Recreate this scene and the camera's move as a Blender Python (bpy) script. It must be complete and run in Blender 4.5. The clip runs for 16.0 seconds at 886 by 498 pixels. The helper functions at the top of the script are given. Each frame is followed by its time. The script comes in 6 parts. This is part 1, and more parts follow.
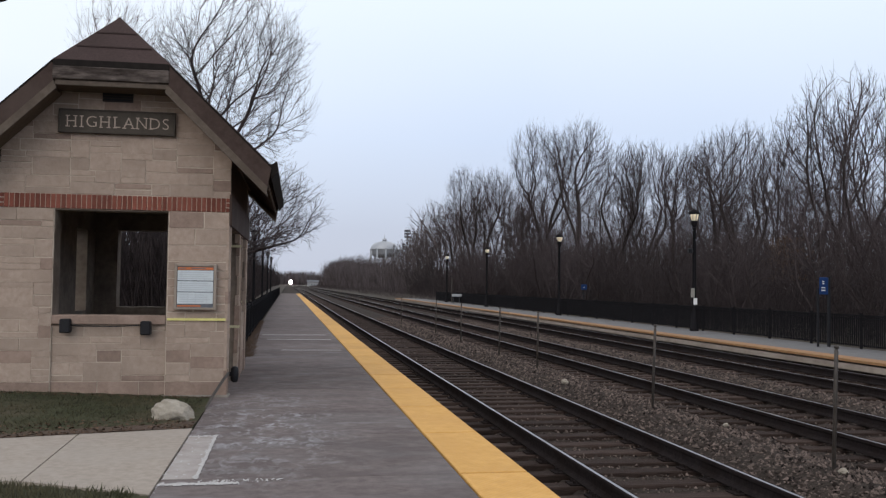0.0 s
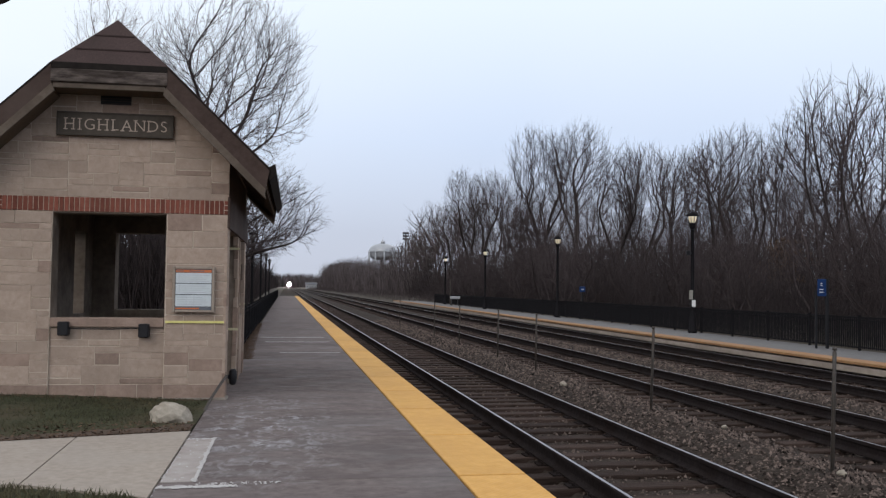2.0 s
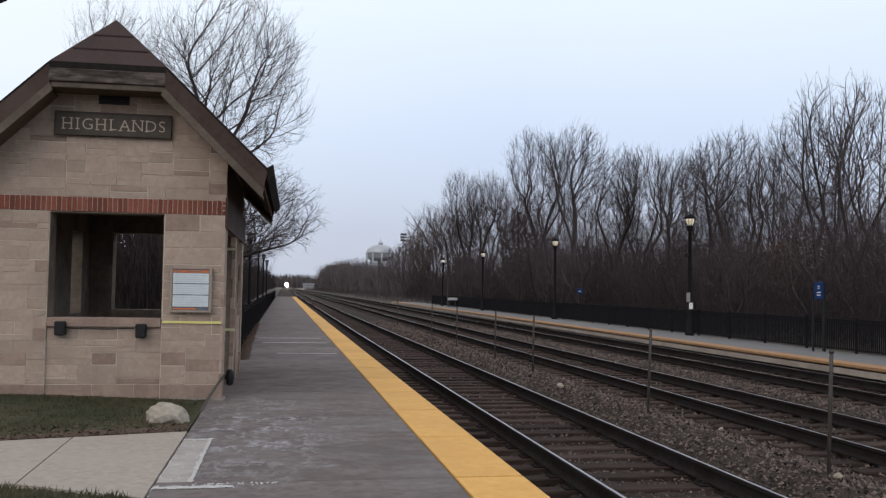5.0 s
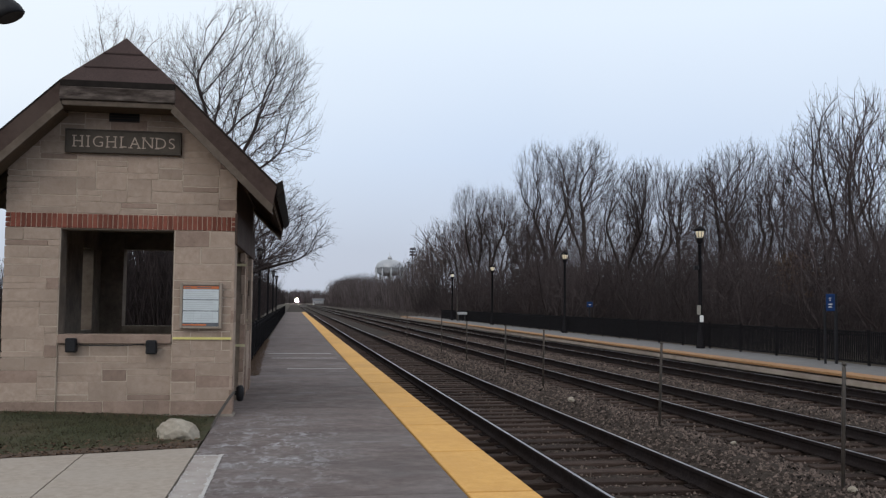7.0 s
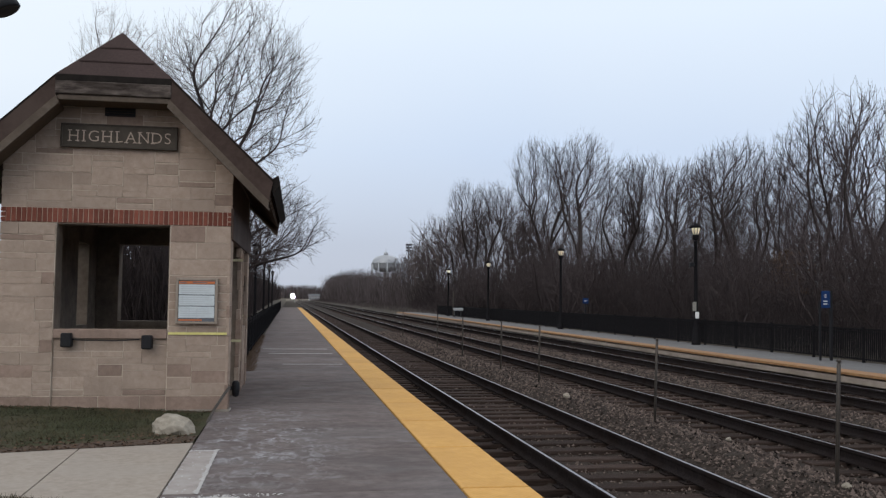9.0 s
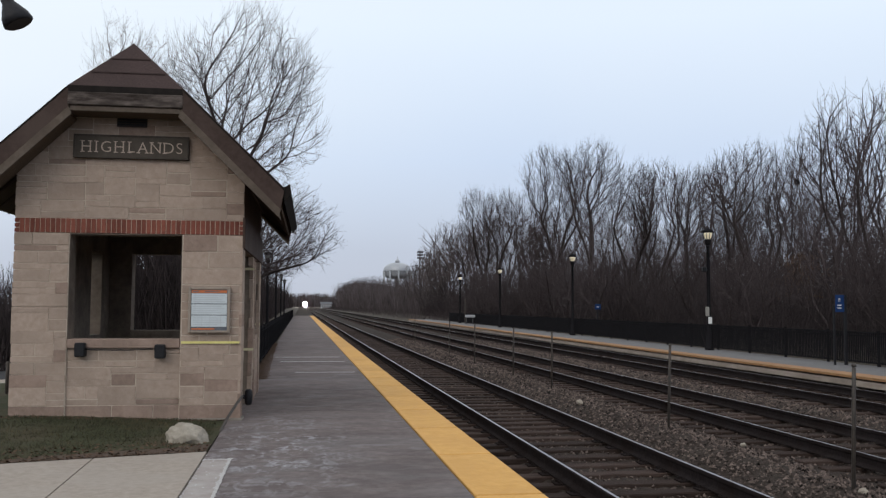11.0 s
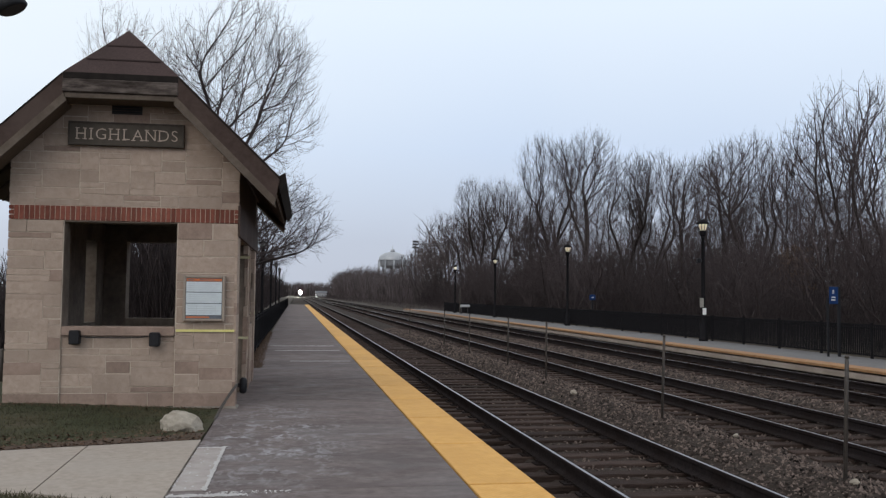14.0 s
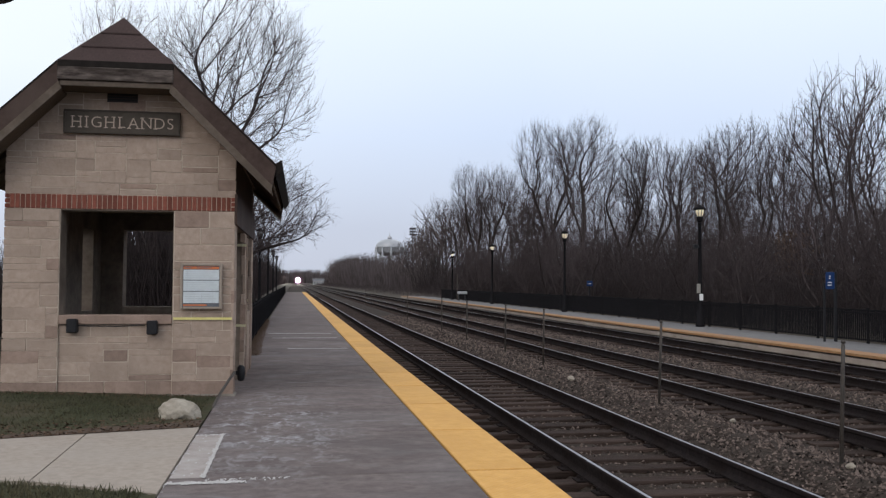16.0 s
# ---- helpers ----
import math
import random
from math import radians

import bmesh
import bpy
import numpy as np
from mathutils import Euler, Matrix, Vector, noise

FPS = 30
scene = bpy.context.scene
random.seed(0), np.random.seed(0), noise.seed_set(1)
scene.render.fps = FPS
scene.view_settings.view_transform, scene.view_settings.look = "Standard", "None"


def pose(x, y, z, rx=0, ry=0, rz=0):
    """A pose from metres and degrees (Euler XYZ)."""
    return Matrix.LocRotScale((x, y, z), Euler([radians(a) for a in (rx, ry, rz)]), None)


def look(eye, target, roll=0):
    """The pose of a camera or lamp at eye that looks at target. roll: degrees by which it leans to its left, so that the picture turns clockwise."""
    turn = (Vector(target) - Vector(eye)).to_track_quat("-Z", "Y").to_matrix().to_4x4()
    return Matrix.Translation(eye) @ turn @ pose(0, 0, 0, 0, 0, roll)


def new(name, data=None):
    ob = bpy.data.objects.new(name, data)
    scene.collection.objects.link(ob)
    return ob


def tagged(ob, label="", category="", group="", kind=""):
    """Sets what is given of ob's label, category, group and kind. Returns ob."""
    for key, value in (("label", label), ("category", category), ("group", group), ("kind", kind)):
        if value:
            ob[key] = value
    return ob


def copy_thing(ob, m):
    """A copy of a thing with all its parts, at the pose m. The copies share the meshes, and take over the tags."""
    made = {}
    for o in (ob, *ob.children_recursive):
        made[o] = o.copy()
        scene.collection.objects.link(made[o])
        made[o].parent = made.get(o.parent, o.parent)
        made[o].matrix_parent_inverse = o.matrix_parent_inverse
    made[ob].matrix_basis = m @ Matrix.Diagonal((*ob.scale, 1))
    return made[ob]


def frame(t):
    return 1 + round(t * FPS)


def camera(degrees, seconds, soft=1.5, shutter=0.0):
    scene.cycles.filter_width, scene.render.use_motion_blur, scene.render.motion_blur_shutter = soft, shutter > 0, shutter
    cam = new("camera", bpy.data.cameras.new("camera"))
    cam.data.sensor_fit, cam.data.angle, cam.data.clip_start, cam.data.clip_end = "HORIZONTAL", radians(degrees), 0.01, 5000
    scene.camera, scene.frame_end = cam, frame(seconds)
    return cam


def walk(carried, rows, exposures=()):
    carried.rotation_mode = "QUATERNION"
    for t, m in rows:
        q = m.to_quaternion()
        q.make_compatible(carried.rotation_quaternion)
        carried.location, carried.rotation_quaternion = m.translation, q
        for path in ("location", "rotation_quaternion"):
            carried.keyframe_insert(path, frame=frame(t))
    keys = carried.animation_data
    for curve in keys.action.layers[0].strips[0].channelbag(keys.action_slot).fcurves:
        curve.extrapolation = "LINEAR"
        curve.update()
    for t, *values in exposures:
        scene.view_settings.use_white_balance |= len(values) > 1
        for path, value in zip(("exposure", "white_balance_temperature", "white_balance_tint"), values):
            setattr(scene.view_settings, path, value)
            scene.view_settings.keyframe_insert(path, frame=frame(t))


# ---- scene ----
EYE_Z = 1.63
cam = camera(52.21, 16.0, soft=1.3)
walk(cam, [
    (0.0, pose(0, 0, 1.63, 92.317, -0.773, -9.781)),
    (0.5, pose(0, 0, 1.63, 92.223, -0.631, -9.816)),
    (1.0, pose(0, 0, 1.63, 92.201, -0.666, -9.927)),
    (1.5, pose(0, 0, 1.63, 92.263, -0.794, -10.081)),
    (2.0, pose(0, 0, 1.63, 92.462, -0.704, -9.884)),
    (2.5, pose(0, 0, 1.63, 92.602, -0.606, -9.789)),
    (3.0, pose(0, 0, 1.63, 92.687, -0.820, -9.781)),
    (3.5, pose(0, 0, 1.63, 92.602, -1.034, -9.952)),
    (4.0, pose(0, 0, 1.63, 92.518, -0.860, -10.158)),
    (6.5, pose(0, 0, 1.63, 92.902, -0.936, -9.668)),
    (7.0, pose(0, 0, 1.63, 93.451, -0.565, -9.438)),
    (7.5, pose(0, 0, 1.63, 93.826, -0.463, -9.468)),
    (8.0, pose(0, 0, 1.63, 93.864, -0.489, -9.499)),
    (8.5, pose(0, 0, 1.63, 93.577, -1.101, -9.671)),
    (9.0, pose(0, 0, 1.63, 93.193, -0.728, -9.692)),
    (11.5, pose(0, 0, 1.63, 93.692, -0.340, -8.805)),
    (12.0, pose(0, 0, 1.63, 93.547, -0.422, -8.709)),
    (12.5, pose(0, 0, 1.63, 93.556, -0.456, -8.767)),
    (13.0, pose(0, 0, 1.63, 93.401, -0.242, -8.895)),
    (13.5, pose(0, 0, 1.63, 93.192, -0.399, -9.009)),
    (14.0, pose(0, 0, 1.63, 92.982, -0.610, -9.262)),
    (14.5, pose(0, 0, 1.63, 92.659, -0.453, -9.289)),
    (15.0, pose(0, 0, 1.63, 92.381, -0.465, -9.333)),
    (15.5, pose(0, 0, 1.63, 92.189, -0.425, -9.275)),
    (16.0, pose(0, 0, 1.63, 92.156, -0.358, -9.435)),
], exposures=[(0.0, 0.09, 6500, 12.6), (4.0, 0.08, 6500, 12.4), (6.5, 0.03, 6500, 11.6), (7.0, 0.0, 6500, 10.8), (14.0, 0.01, 6500, 10.8), (15.0, 0.05, 6500, 11.8), (16.0, 0.11, 6500, 12.6)])

# ------------------------------------------------------------ light
world = bpy.data.worlds.new("overcast")
scene.world = world
world.use_nodes = True
wn, wl = world.node_tree.nodes, world.node_tree.links
wn.clear()
w_out = wn.new("ShaderNodeOutputWorld")
w_bg = wn.new("ShaderNodeBackground")
w_sky = wn.new("ShaderNodeTexSky")
w_sky.sky_type, w_sky.sun_disc = "NISHITA", False
w_sky.sun_elevation, w_sky.sun_rotation = radians(30), radians(215)
w_sky.air_density, w_sky.dust_density = 1.0, 4.0
w_dim = wn.new("ShaderNodeMixRGB")
w_dim.blend_type, w_dim.inputs[0].default_value = "MULTIPLY", 1.0
w_dim.inputs[2].default_value = (0.10, 0.10, 0.10, 1)
w_tc = wn.new("ShaderNodeTexCoord")
w_sep = wn.new("ShaderNodeSeparateXYZ")
w_ramp = wn.new("ShaderNodeValToRGB")
ramp = w_ramp.color_ramp
ramp.elements[0].position, ramp.elements[0].color = 0.0, (0.60, 0.65, 0.75, 1)
ramp.elements[1].position, ramp.elements[1].color = 0.30, (0.84, 0.955, 1.085, 1)
e = ramp.elements.new(0.06)
e.color = (0.57, 0.635, 0.76, 1)
e = ramp.elements.new(0.16)
e.color = (0.655, 0.77, 0.95, 1)
e = ramp.elements.new(0.8)
e.color = (1.0, 1.05, 1.10, 1)
e = ramp.elements.new(0.45)
e.color = (0.93, 1.0, 1.07, 1)
w_noise = wn.new("ShaderNodeTexNoise")
w_noise.inputs["Scale"].default_value, w_noise.inputs["Detail"].default_value = 2.2, 3
w_cloud = wn.new("ShaderNodeMixRGB")
w_cloud.blend_type, w_cloud.inputs[0].default_value = "SOFT_LIGHT", 0.22
w_mix = wn.new("ShaderNodeMixRGB")
w_mix.inputs[0].default_value = 0.9
wl.new(w_tc.outputs["Generated"], w_sep.inputs[0])
wl.new(w_sep.outputs["Z"], w_ramp.inputs[0])
wl.new(w_tc.outputs["Generated"], w_noise.inputs["Vector"])
wl.new(w_ramp.outputs[0], w_cloud.inputs[1])
wl.new(w_noise.outputs["Fac"], w_cloud.inputs[2])
wl.new(w_sky.outputs[0], w_dim.inputs[1])
wl.new(w_dim.outputs[0], w_mix.inputs[1])
w_side = wn.new("ShaderNodeMapRange")
w_side.inputs["From Min"].default_value, w_side.inputs["From Max"].default_value = 0.25, -0.40
w_side.inputs["To Max"].default_value = 0.85
w_thin = wn.new("ShaderNodeMixRGB")
w_thin.inputs[2].default_value = (0.97, 1.05, 1.10, 1)
w_up = wn.new("ShaderNodeMapRange")
w_up.inputs["From Min"].default_value, w_up.inputs["From Max"].default_value = 0.02, 0.22
w_both = wn.new("ShaderNodeMath")
w_both.operation = "MULTIPLY"
wl.new(w_sep.outputs["X"], w_side.inputs[0])
wl.new(w_sep.outputs["Z"], w_up.inputs[0])
wl.new(w_side.outputs[0], w_both.inputs[0])
wl.new(w_up.outputs[0], w_both.inputs[1])
wl.new(w_both.outputs[0], w_thin.inputs[0])
wl.new(w_cloud.outputs[0], w_thin.inputs[1])
wl.new(w_thin.outputs[0], w_mix.inputs[2])
wl.new(w_mix.outputs[0], w_bg.inputs["Color"])
wl.new(w_bg.outputs[0], w_out.inputs["Surface"])
w_bg.inputs["Strength"].default_value = 1.0

sun = new("sun", bpy.data.lights.new("sun", "SUN"))
sun.data.energy, sun.data.angle, sun.data.color = 0.6, radians(40), (1.0, 0.96, 0.9)
sun.matrix_world = look((-20, -30, 22), (0, 0, 0))


# ------------------------------------------------------------ materials
def surf(name, c1, c2, scale=8.0, rough=0.85, bump=0.3, metal=0.0, coarse=None, coarse_c=None, vary=0.0,
         stretch=(1, 1, 1), bump_scale=None, island=0.0, spec=0.2, amount=0.6):
    """Two-scale noise paint: grain from c1 to c2, broad stains towards coarse_c, bump from the grain."""
    m = bpy.data.materials.new(name)
    m.use_nodes = True
    n, l = m.node_tree.nodes, m.node_tree.links
    b = n["Principled BSDF"]
    tc = n.new("ShaderNodeTexCoord")
    mp = n.new("ShaderNodeMapping")
    mp.inputs["Scale"].default_value = stretch
    l.new(tc.outputs["Object"], mp.inputs["Vector"])
    info = n.new("ShaderNodeObjectInfo")
    off = n.new("ShaderNodeVectorMath")
    off.operation = "MULTIPLY_ADD"
    sc = n.new("ShaderNodeCombineXYZ")
    for i, k in enumerate((31.0, 17.0, 23.0)):
        mu = n.new("ShaderNodeMath")
        mu.operation = "MULTIPLY"
        mu.inputs[1].default_value = k
        l.new(info.outputs["Random"], mu.inputs[0])
        l.new(mu.outputs[0], sc.inputs[i])
    off.inputs[1].default_value = (1, 1, 1)
    l.new(mp.outputs[0], off.inputs[0])
    l.new(sc.outputs[0], off.inputs[2])
    fine = n.new("ShaderNodeTexNoise")
    fine.inputs["Scale"].default_value, fine.inputs["Detail"].default_value = scale, 6
    fine.inputs["Roughness"].default_value = 0.65
    l.new(off.outputs[0], fine.inputs["Vector"])
    r1 = n.new("ShaderNodeValToRGB")
    r1.color_ramp.elements[0].position, r1.color_ramp.elements[1].position = 0.3, 0.72
    r1.color_ramp.elements[0].color, r1.color_ramp.elements[1].color = (*c1, 1), (*c2, 1)
    l.new(fine.outputs["Fac"], r1.inputs[0])
    colour = r1.outputs[0]
    if coarse:
        big = n.new("ShaderNodeTexNoise")
        big.inputs["Scale"].default_value, big.inputs["Detail"].default_value = coarse, 4
        l.new(off.outputs[0], big.inputs["Vector"])
        r2 = n.new("ShaderNodeMapRange")
        r2.inputs["From Min"].default_value, r2.inputs["From Max"].default_value = 0.45, 0.7
        r2.inputs["To Max"].default_value = amount
        l.new(big.outputs["Fac"], r2.inputs[0])
        mx = n.new("ShaderNodeMixRGB")
        mx.inputs[2].default_value = (*(coarse_c or c2), 1)
        l.new(r2.outputs[0], mx.inputs[0])
        l.new(colour, mx.inputs[1])
        colour = mx.outputs[0]
    for source, much in ((info.outputs["Random"], vary), (None, island)):
        if much:
            if source is None:
                source = n.new("ShaderNodeNewGeometry").outputs["Random Per Island"]
            mr = n.new("ShaderNodeMapRange")
            mr.inputs["To Min"].default_value, mr.inputs["To Max"].default_value = 1 - much, 1 + much
            l.new(source, mr.inputs[0])
            hs = n.new("ShaderNodeHueSaturation")
            l.new(mr.outputs[0], hs.inputs["Value"])
            l.new(colour, hs.inputs["Color"])
            colour = hs.outputs[0]
    l.new(colour, b.inputs["Base Color"])
    b.inputs["Roughness"].default_value, b.inputs["Metallic"].default_value = rough, metal
    b.inputs["Specular IOR Level"].default_value = spec
    if bump:
        bp = n.new("ShaderNodeBump")
        bp.inputs["Strength"].default_value, bp.inputs["Distance"].default_value = bump, 0.02
        if bump_scale:
            f2 = n.new("ShaderNodeTexNoise")
            f2.inputs["Scale"].default_value, f2.inputs["Detail"].default_value = bump_scale, 4
            l.new(off.outputs[0], f2.inputs["Vector"])
            l.new(f2.outputs["Fac"], bp.inputs["Height"])
        else:
            l.new(fine.outputs["Fac"], bp.inputs["Height"])
        l.new(bp.outputs[0], b.inputs["Normal"])
    return m


def glow(name, colour, strength):
    m = bpy.data.materials.new(name)
    m.use_nodes = True
    b = m.node_tree.nodes["Principled BSDF"]
    b.inputs["Base Color"].default_value = (*colour, 1)
    b.inputs["Emission Color"].default_value = (*colour, 1)
    b.inputs["Emission Strength"].default_value = strength
    return m


STONE = surf("limestone", (0.315, 0.240, 0.192), (0.430, 0.338, 0.278), 11, 0.92, 0.6, coarse=1.6, coarse_c=(0.275, 0.213, 0.172), vary=0.085)
STONE_DARK = surf("damp_limestone", (0.225, 0.160, 0.128), (0.325, 0.240, 0.197), 11, 0.92, 0.6, coarse=2.4, coarse_c=(0.195, 0.142, 0.114), vary=0.12)
MORTAR = surf("mortar", (0.45, 0.375, 0.305), (0.56, 0.475, 0.395), 30, 0.95, 0.2)
# stone toned down: the shelter's indoor shade is in this colour
INNER_SHADED = surf("shaded_inner_stone", (0.150, 0.120, 0.098), (0.245, 0.20, 0.165), 9, 0.95, 0.3, coarse=2, coarse_c=(0.07, 0.055, 0.042))
BRICK = surf("red_brick", (0.15, 0.045, 0.031), (0.225, 0.078, 0.055), 25, 0.9, 0.3, vary=0.25)
SHINGLE = surf("asphalt_shingle", (0.040, 0.027, 0.0255), (0.078, 0.054, 0.051), 60, 0.95, 0.4, coarse=1.5, coarse_c=(0.034, 0.025, 0.022), vary=0.15)
TRIM = surf("brown_painted_wood", (0.040, 0.025, 0.020), (0.066, 0.043, 0.036), 12, 0.75, 0.2, coarse=1.4, coarse_c=(0.082, 0.058, 0.049))
GUTTER = surf("gutter_metal", (0.012, 0.010, 0.009), (0.022, 0.018, 0.016), 8, 0.8, 0.05, spec=0.1)
# brown trim made paler: light on the soffit edges is in the colour
RAKE_TRIM = surf("lit_brown_trim", (0.085, 0.066, 0.052), (0.135, 0.107, 0.086), 10, 0.85, 0.2, coarse=2, coarse_c=(0.06, 0.044, 0.036))
SOFFIT = surf("stained_soffit_wood", (0.075, 0.054, 0.038), (0.13, 0.097, 0.07), 10, 0.8, 0.2, stretch=(1, 6, 1))
WEATHERED = surf("weathered_peeling_wood", (0.018, 0.012, 0.010), (0.17, 0.14, 0.125), 3.6, 0.9, 0.5, stretch=(1.1, 2, 4.6), coarse=1.5, coarse_c=(0.022, 0.016, 0.013), amount=0.95)
SIGN_BOARD = surf("sign_paint", (0.060, 0.049, 0.040), (0.088, 0.074, 0.061), 12, 0.7, 0.1, coarse=2, coarse_c=(0.05, 0.042, 0.034))
SIGN_EDGE = surf("sign_frame", (0.045, 0.036, 0.029), (0.066, 0.054, 0.044), 12, 0.6, 0.1)
LETTER = surf("letter_paint", (0.36, 0.295, 0.24), (0.46, 0.38, 0.315), 30, 0.6, 0.0)
PLAT = surf("platform_concrete", (0.120, 0.099, 0.095), (0.196, 0.165, 0.159), 7, 0.9, 0.3, coarse=1.6, coarse_c=(0.098, 0.081, 0.079), vary=0.10, stretch=(0.95, 1.15, 1), bump_scale=60, spec=0.04)
SPLASH = surf("white_splash", (0.38, 0.36, 0.35), (0.52, 0.50, 0.49), 25, 0.9, 0.0, coarse=6, coarse_c=(0.30, 0.285, 0.28))
SEAM = surf("pale_joint_filler", (0.40, 0.38, 0.37), (0.54, 0.52, 0.51), 25, 0.9, 0.0, coarse=6, coarse_c=(0.30, 0.285, 0.28))
PATCH = surf("new_concrete", (0.265, 0.23, 0.213), (0.35, 0.31, 0.29), 10, 0.9, 0.2, coarse=3, coarse_c=(0.40, 0.375, 0.355))
WALKWAY = surf("pale_concrete", (0.275, 0.233, 0.196), (0.375, 0.322, 0.275), 12, 0.9, 0.15, coarse=1.1, coarse_c=(0.335, 0.295, 0.258), vary=0.05)
PLAT_SIDE = surf("platform_edge_concrete", (0.16, 0.14, 0.12), (0.27, 0.24, 0.21), 6, 0.9, 0.3, coarse=1, coarse_c=(0.12, 0.10, 0.085))
RAIL_SIDE = surf("rail_rust", (0.017, 0.0145, 0.0150), (0.032, 0.026, 0.0255), 20, 0.85, 0.2, coarse=2, coarse_c=(0.016, 0.011, 0.009), spec=0.0)
RAIL_TOP = surf("rail_polish", (0.30, 0.29, 0.31), (0.40, 0.39, 0.41), 4, 0.32, 0.0, metal=1.0, stretch=(8, 0.3, 1))
TIE = surf("creosoted_wood", (0.020, 0.0135, 0.0115), (0.064, 0.045, 0.038), 5, 0.9, 0.6, stretch=(0.8, 7, 7), coarse=1.2, coarse_c=(0.05, 0.035, 0.03), vary=0.35, spec=0.08)
BALLAST = surf("ballast_bed", (0.016, 0.0125, 0.011), (0.072, 0.057, 0.047), 22, 0.97, 1.0, coarse=0.9, coarse_c=(0.028, 0.021, 0.017), spec=0.08)
STONES = surf("ballast_stone", (0.034, 0.0255, 0.022), (0.134, 0.102, 0.088), 12, 0.95, 0.2, island=0.95, spec=0.1)
EARTH = surf("winter_earth", (0.030, 0.023, 0.019), (0.07, 0.055, 0.043), 3, 0.95, 0.5, coarse=0.15, coarse_c=(0.06, 0.055, 0.032))
TURF = surf("turf_soil", (0.028, 0.033, 0.016), (0.062, 0.062, 0.032), 9, 0.95, 0.6, coarse=1.1, coarse_c=(0.070, 0.052, 0.034), amount=0.7)
BLADE = surf("grass_blade", (0.028, 0.031, 0.0145), (0.060, 0.058, 0.029), 3, 0.8, 0.0, island=0.4, coarse=1.3, coarse_c=(0.10, 0.075, 0.045))
SOIL = surf("trodden_soil", (0.052, 0.035, 0.027), (0.115, 0.080, 0.062), 14, 0.95, 0.5, coarse=3, coarse_c=(0.055, 0.046, 0.028))
DEAD_LEAF = surf("dead_leaf", (0.065, 0.040, 0.027), (0.13, 0.084, 0.057), 8, 0.9, 0.0, island=0.4)
ROCK = surf("pale_boulder", (0.235, 0.205, 0.165), (0.41, 0.37, 0.31), 9, 0.95, 0.9, coarse=3.5, coarse_c=(0.25, 0.22, 0.18))
BLACK = surf("black_paint", (0.010, 0.010, 0.012), (0.020, 0.020, 0.023), 30, 0.5, 0.05)
FENCE = surf("fence_black", (0.011, 0.0105, 0.012), (0.020, 0.019, 0.021), 20, 0.85, 0.05, spec=0.02)
GALV = surf("galvanised_post", (0.060, 0.053, 0.048), (0.10, 0.090, 0.082), 14, 0.6, 0.1, metal=0.4, coarse=2, coarse_c=(0.10, 0.075, 0.06))
BARK = surf("grey_bark", (0.024, 0.0185, 0.018), (0.056, 0.044, 0.043), 14, 0.95, 0.5, stretch=(2, 2, 0.6), vary=0.25)
TWIG = surf("dark_twig", (0.042, 0.032, 0.0325), (0.084, 0.067, 0.068), 3, 0.95, 0.0, vary=0.25)
THICKET = surf("thicket_stem", (0.023, 0.0178, 0.0178), (0.058, 0.0450, 0.0450), 2, 0.95, 0.0, island=0.35)
# paler than the near stems: distance haze is mixed into the wood colour
HAZED_WOOD = surf("hazed_wood_stem", (0.072, 0.059, 0.059), (0.142, 0.119, 0.118), 0.3, 0.95, 0.0, island=0.4, spec=0.05)
TANK = surf("tank_silver", (0.33, 0.342, 0.365), (0.43, 0.442, 0.465), 0.4, 0.4, 0.05, metal=0.25, coarse=0.1, coarse_c=(0.28, 0.29, 0.305))
BLUE = surf("blue_sign", (0.006, 0.026, 0.098), (0.009, 0.035, 0.122), 10, 0.5, 0.0)
WHITE = surf("white_enamel", (0.68, 0.68, 0.68), (0.78, 0.78, 0.77), 10, 0.5, 0.0)
PAPER = surf("timetable_paper", (0.50, 0.55, 0.575), (0.58, 0.63, 0.655), 10, 0.6, 0.0)
BOARD_FRAME = surf("tan_metal_frame", (0.27, 0.225, 0.185), (0.34, 0.285, 0.24), 10, 0.6, 0.05, metal=0.2)
PRINT = surf("pale_print", (0.40, 0.43, 0.46), (0.50, 0.53, 0.56), 10, 0.7, 0.0)
ORANGE = surf("timetable_heading", (0.50, 0.15, 0.06), (0.58, 0.19, 0.08), 10, 0.6, 0.0)
INK = surf("print_ink", (0.10, 0.11, 0.13), (0.16, 0.17, 0.19), 10, 0.6, 0.0)
ALU = surf("aluminium_frame", (0.30, 0.28, 0.25), (0.38, 0.36, 0.33), 10, 0.5, 0.05, metal=0.5)
YELLOW_TAPE = surf("yellow_strip", (0.62, 0.56, 0.20), (0.72, 0.66, 0.27), 10, 0.6, 0.0)
CREAM = surf("cream_strip", (0.50, 0.46, 0.29), (0.58, 0.54, 0.36), 10, 0.7, 0.0)
GLASS_WARM = glow("lantern_glass", (0.80, 0.70, 0.50), 0.22)
GLASS_DULL = surf("unlit_lantern_glass", (0.10, 0.10, 0.10), (0.15, 0.15, 0.15), 5, 0.3, 0.0)
HEADLIGHT = glow("headlight", (1.0, 0.94, 0.86), 6000.0)
DARK_STEEL = surf("locomotive_paint", (0.035, 0.035, 0.04), (0.06, 0.06, 0.066), 2, 0.5, 0.0)
COACH = surf("stainless_coach", (0.30, 0.31, 0.32), (0.38, 0.39, 0.40), 2, 0.35, 0.0, metal=0.7)
WINDOW_DARK = surf("dark_window", (0.01, 0.012, 0.014), (0.015, 0.017, 0.02), 2, 0.1, 0.0)
SIDING = surf("far_siding", (0.33, 0.34, 0.36), (0.42, 0.43, 0.45), 1, 0.8, 0.0)
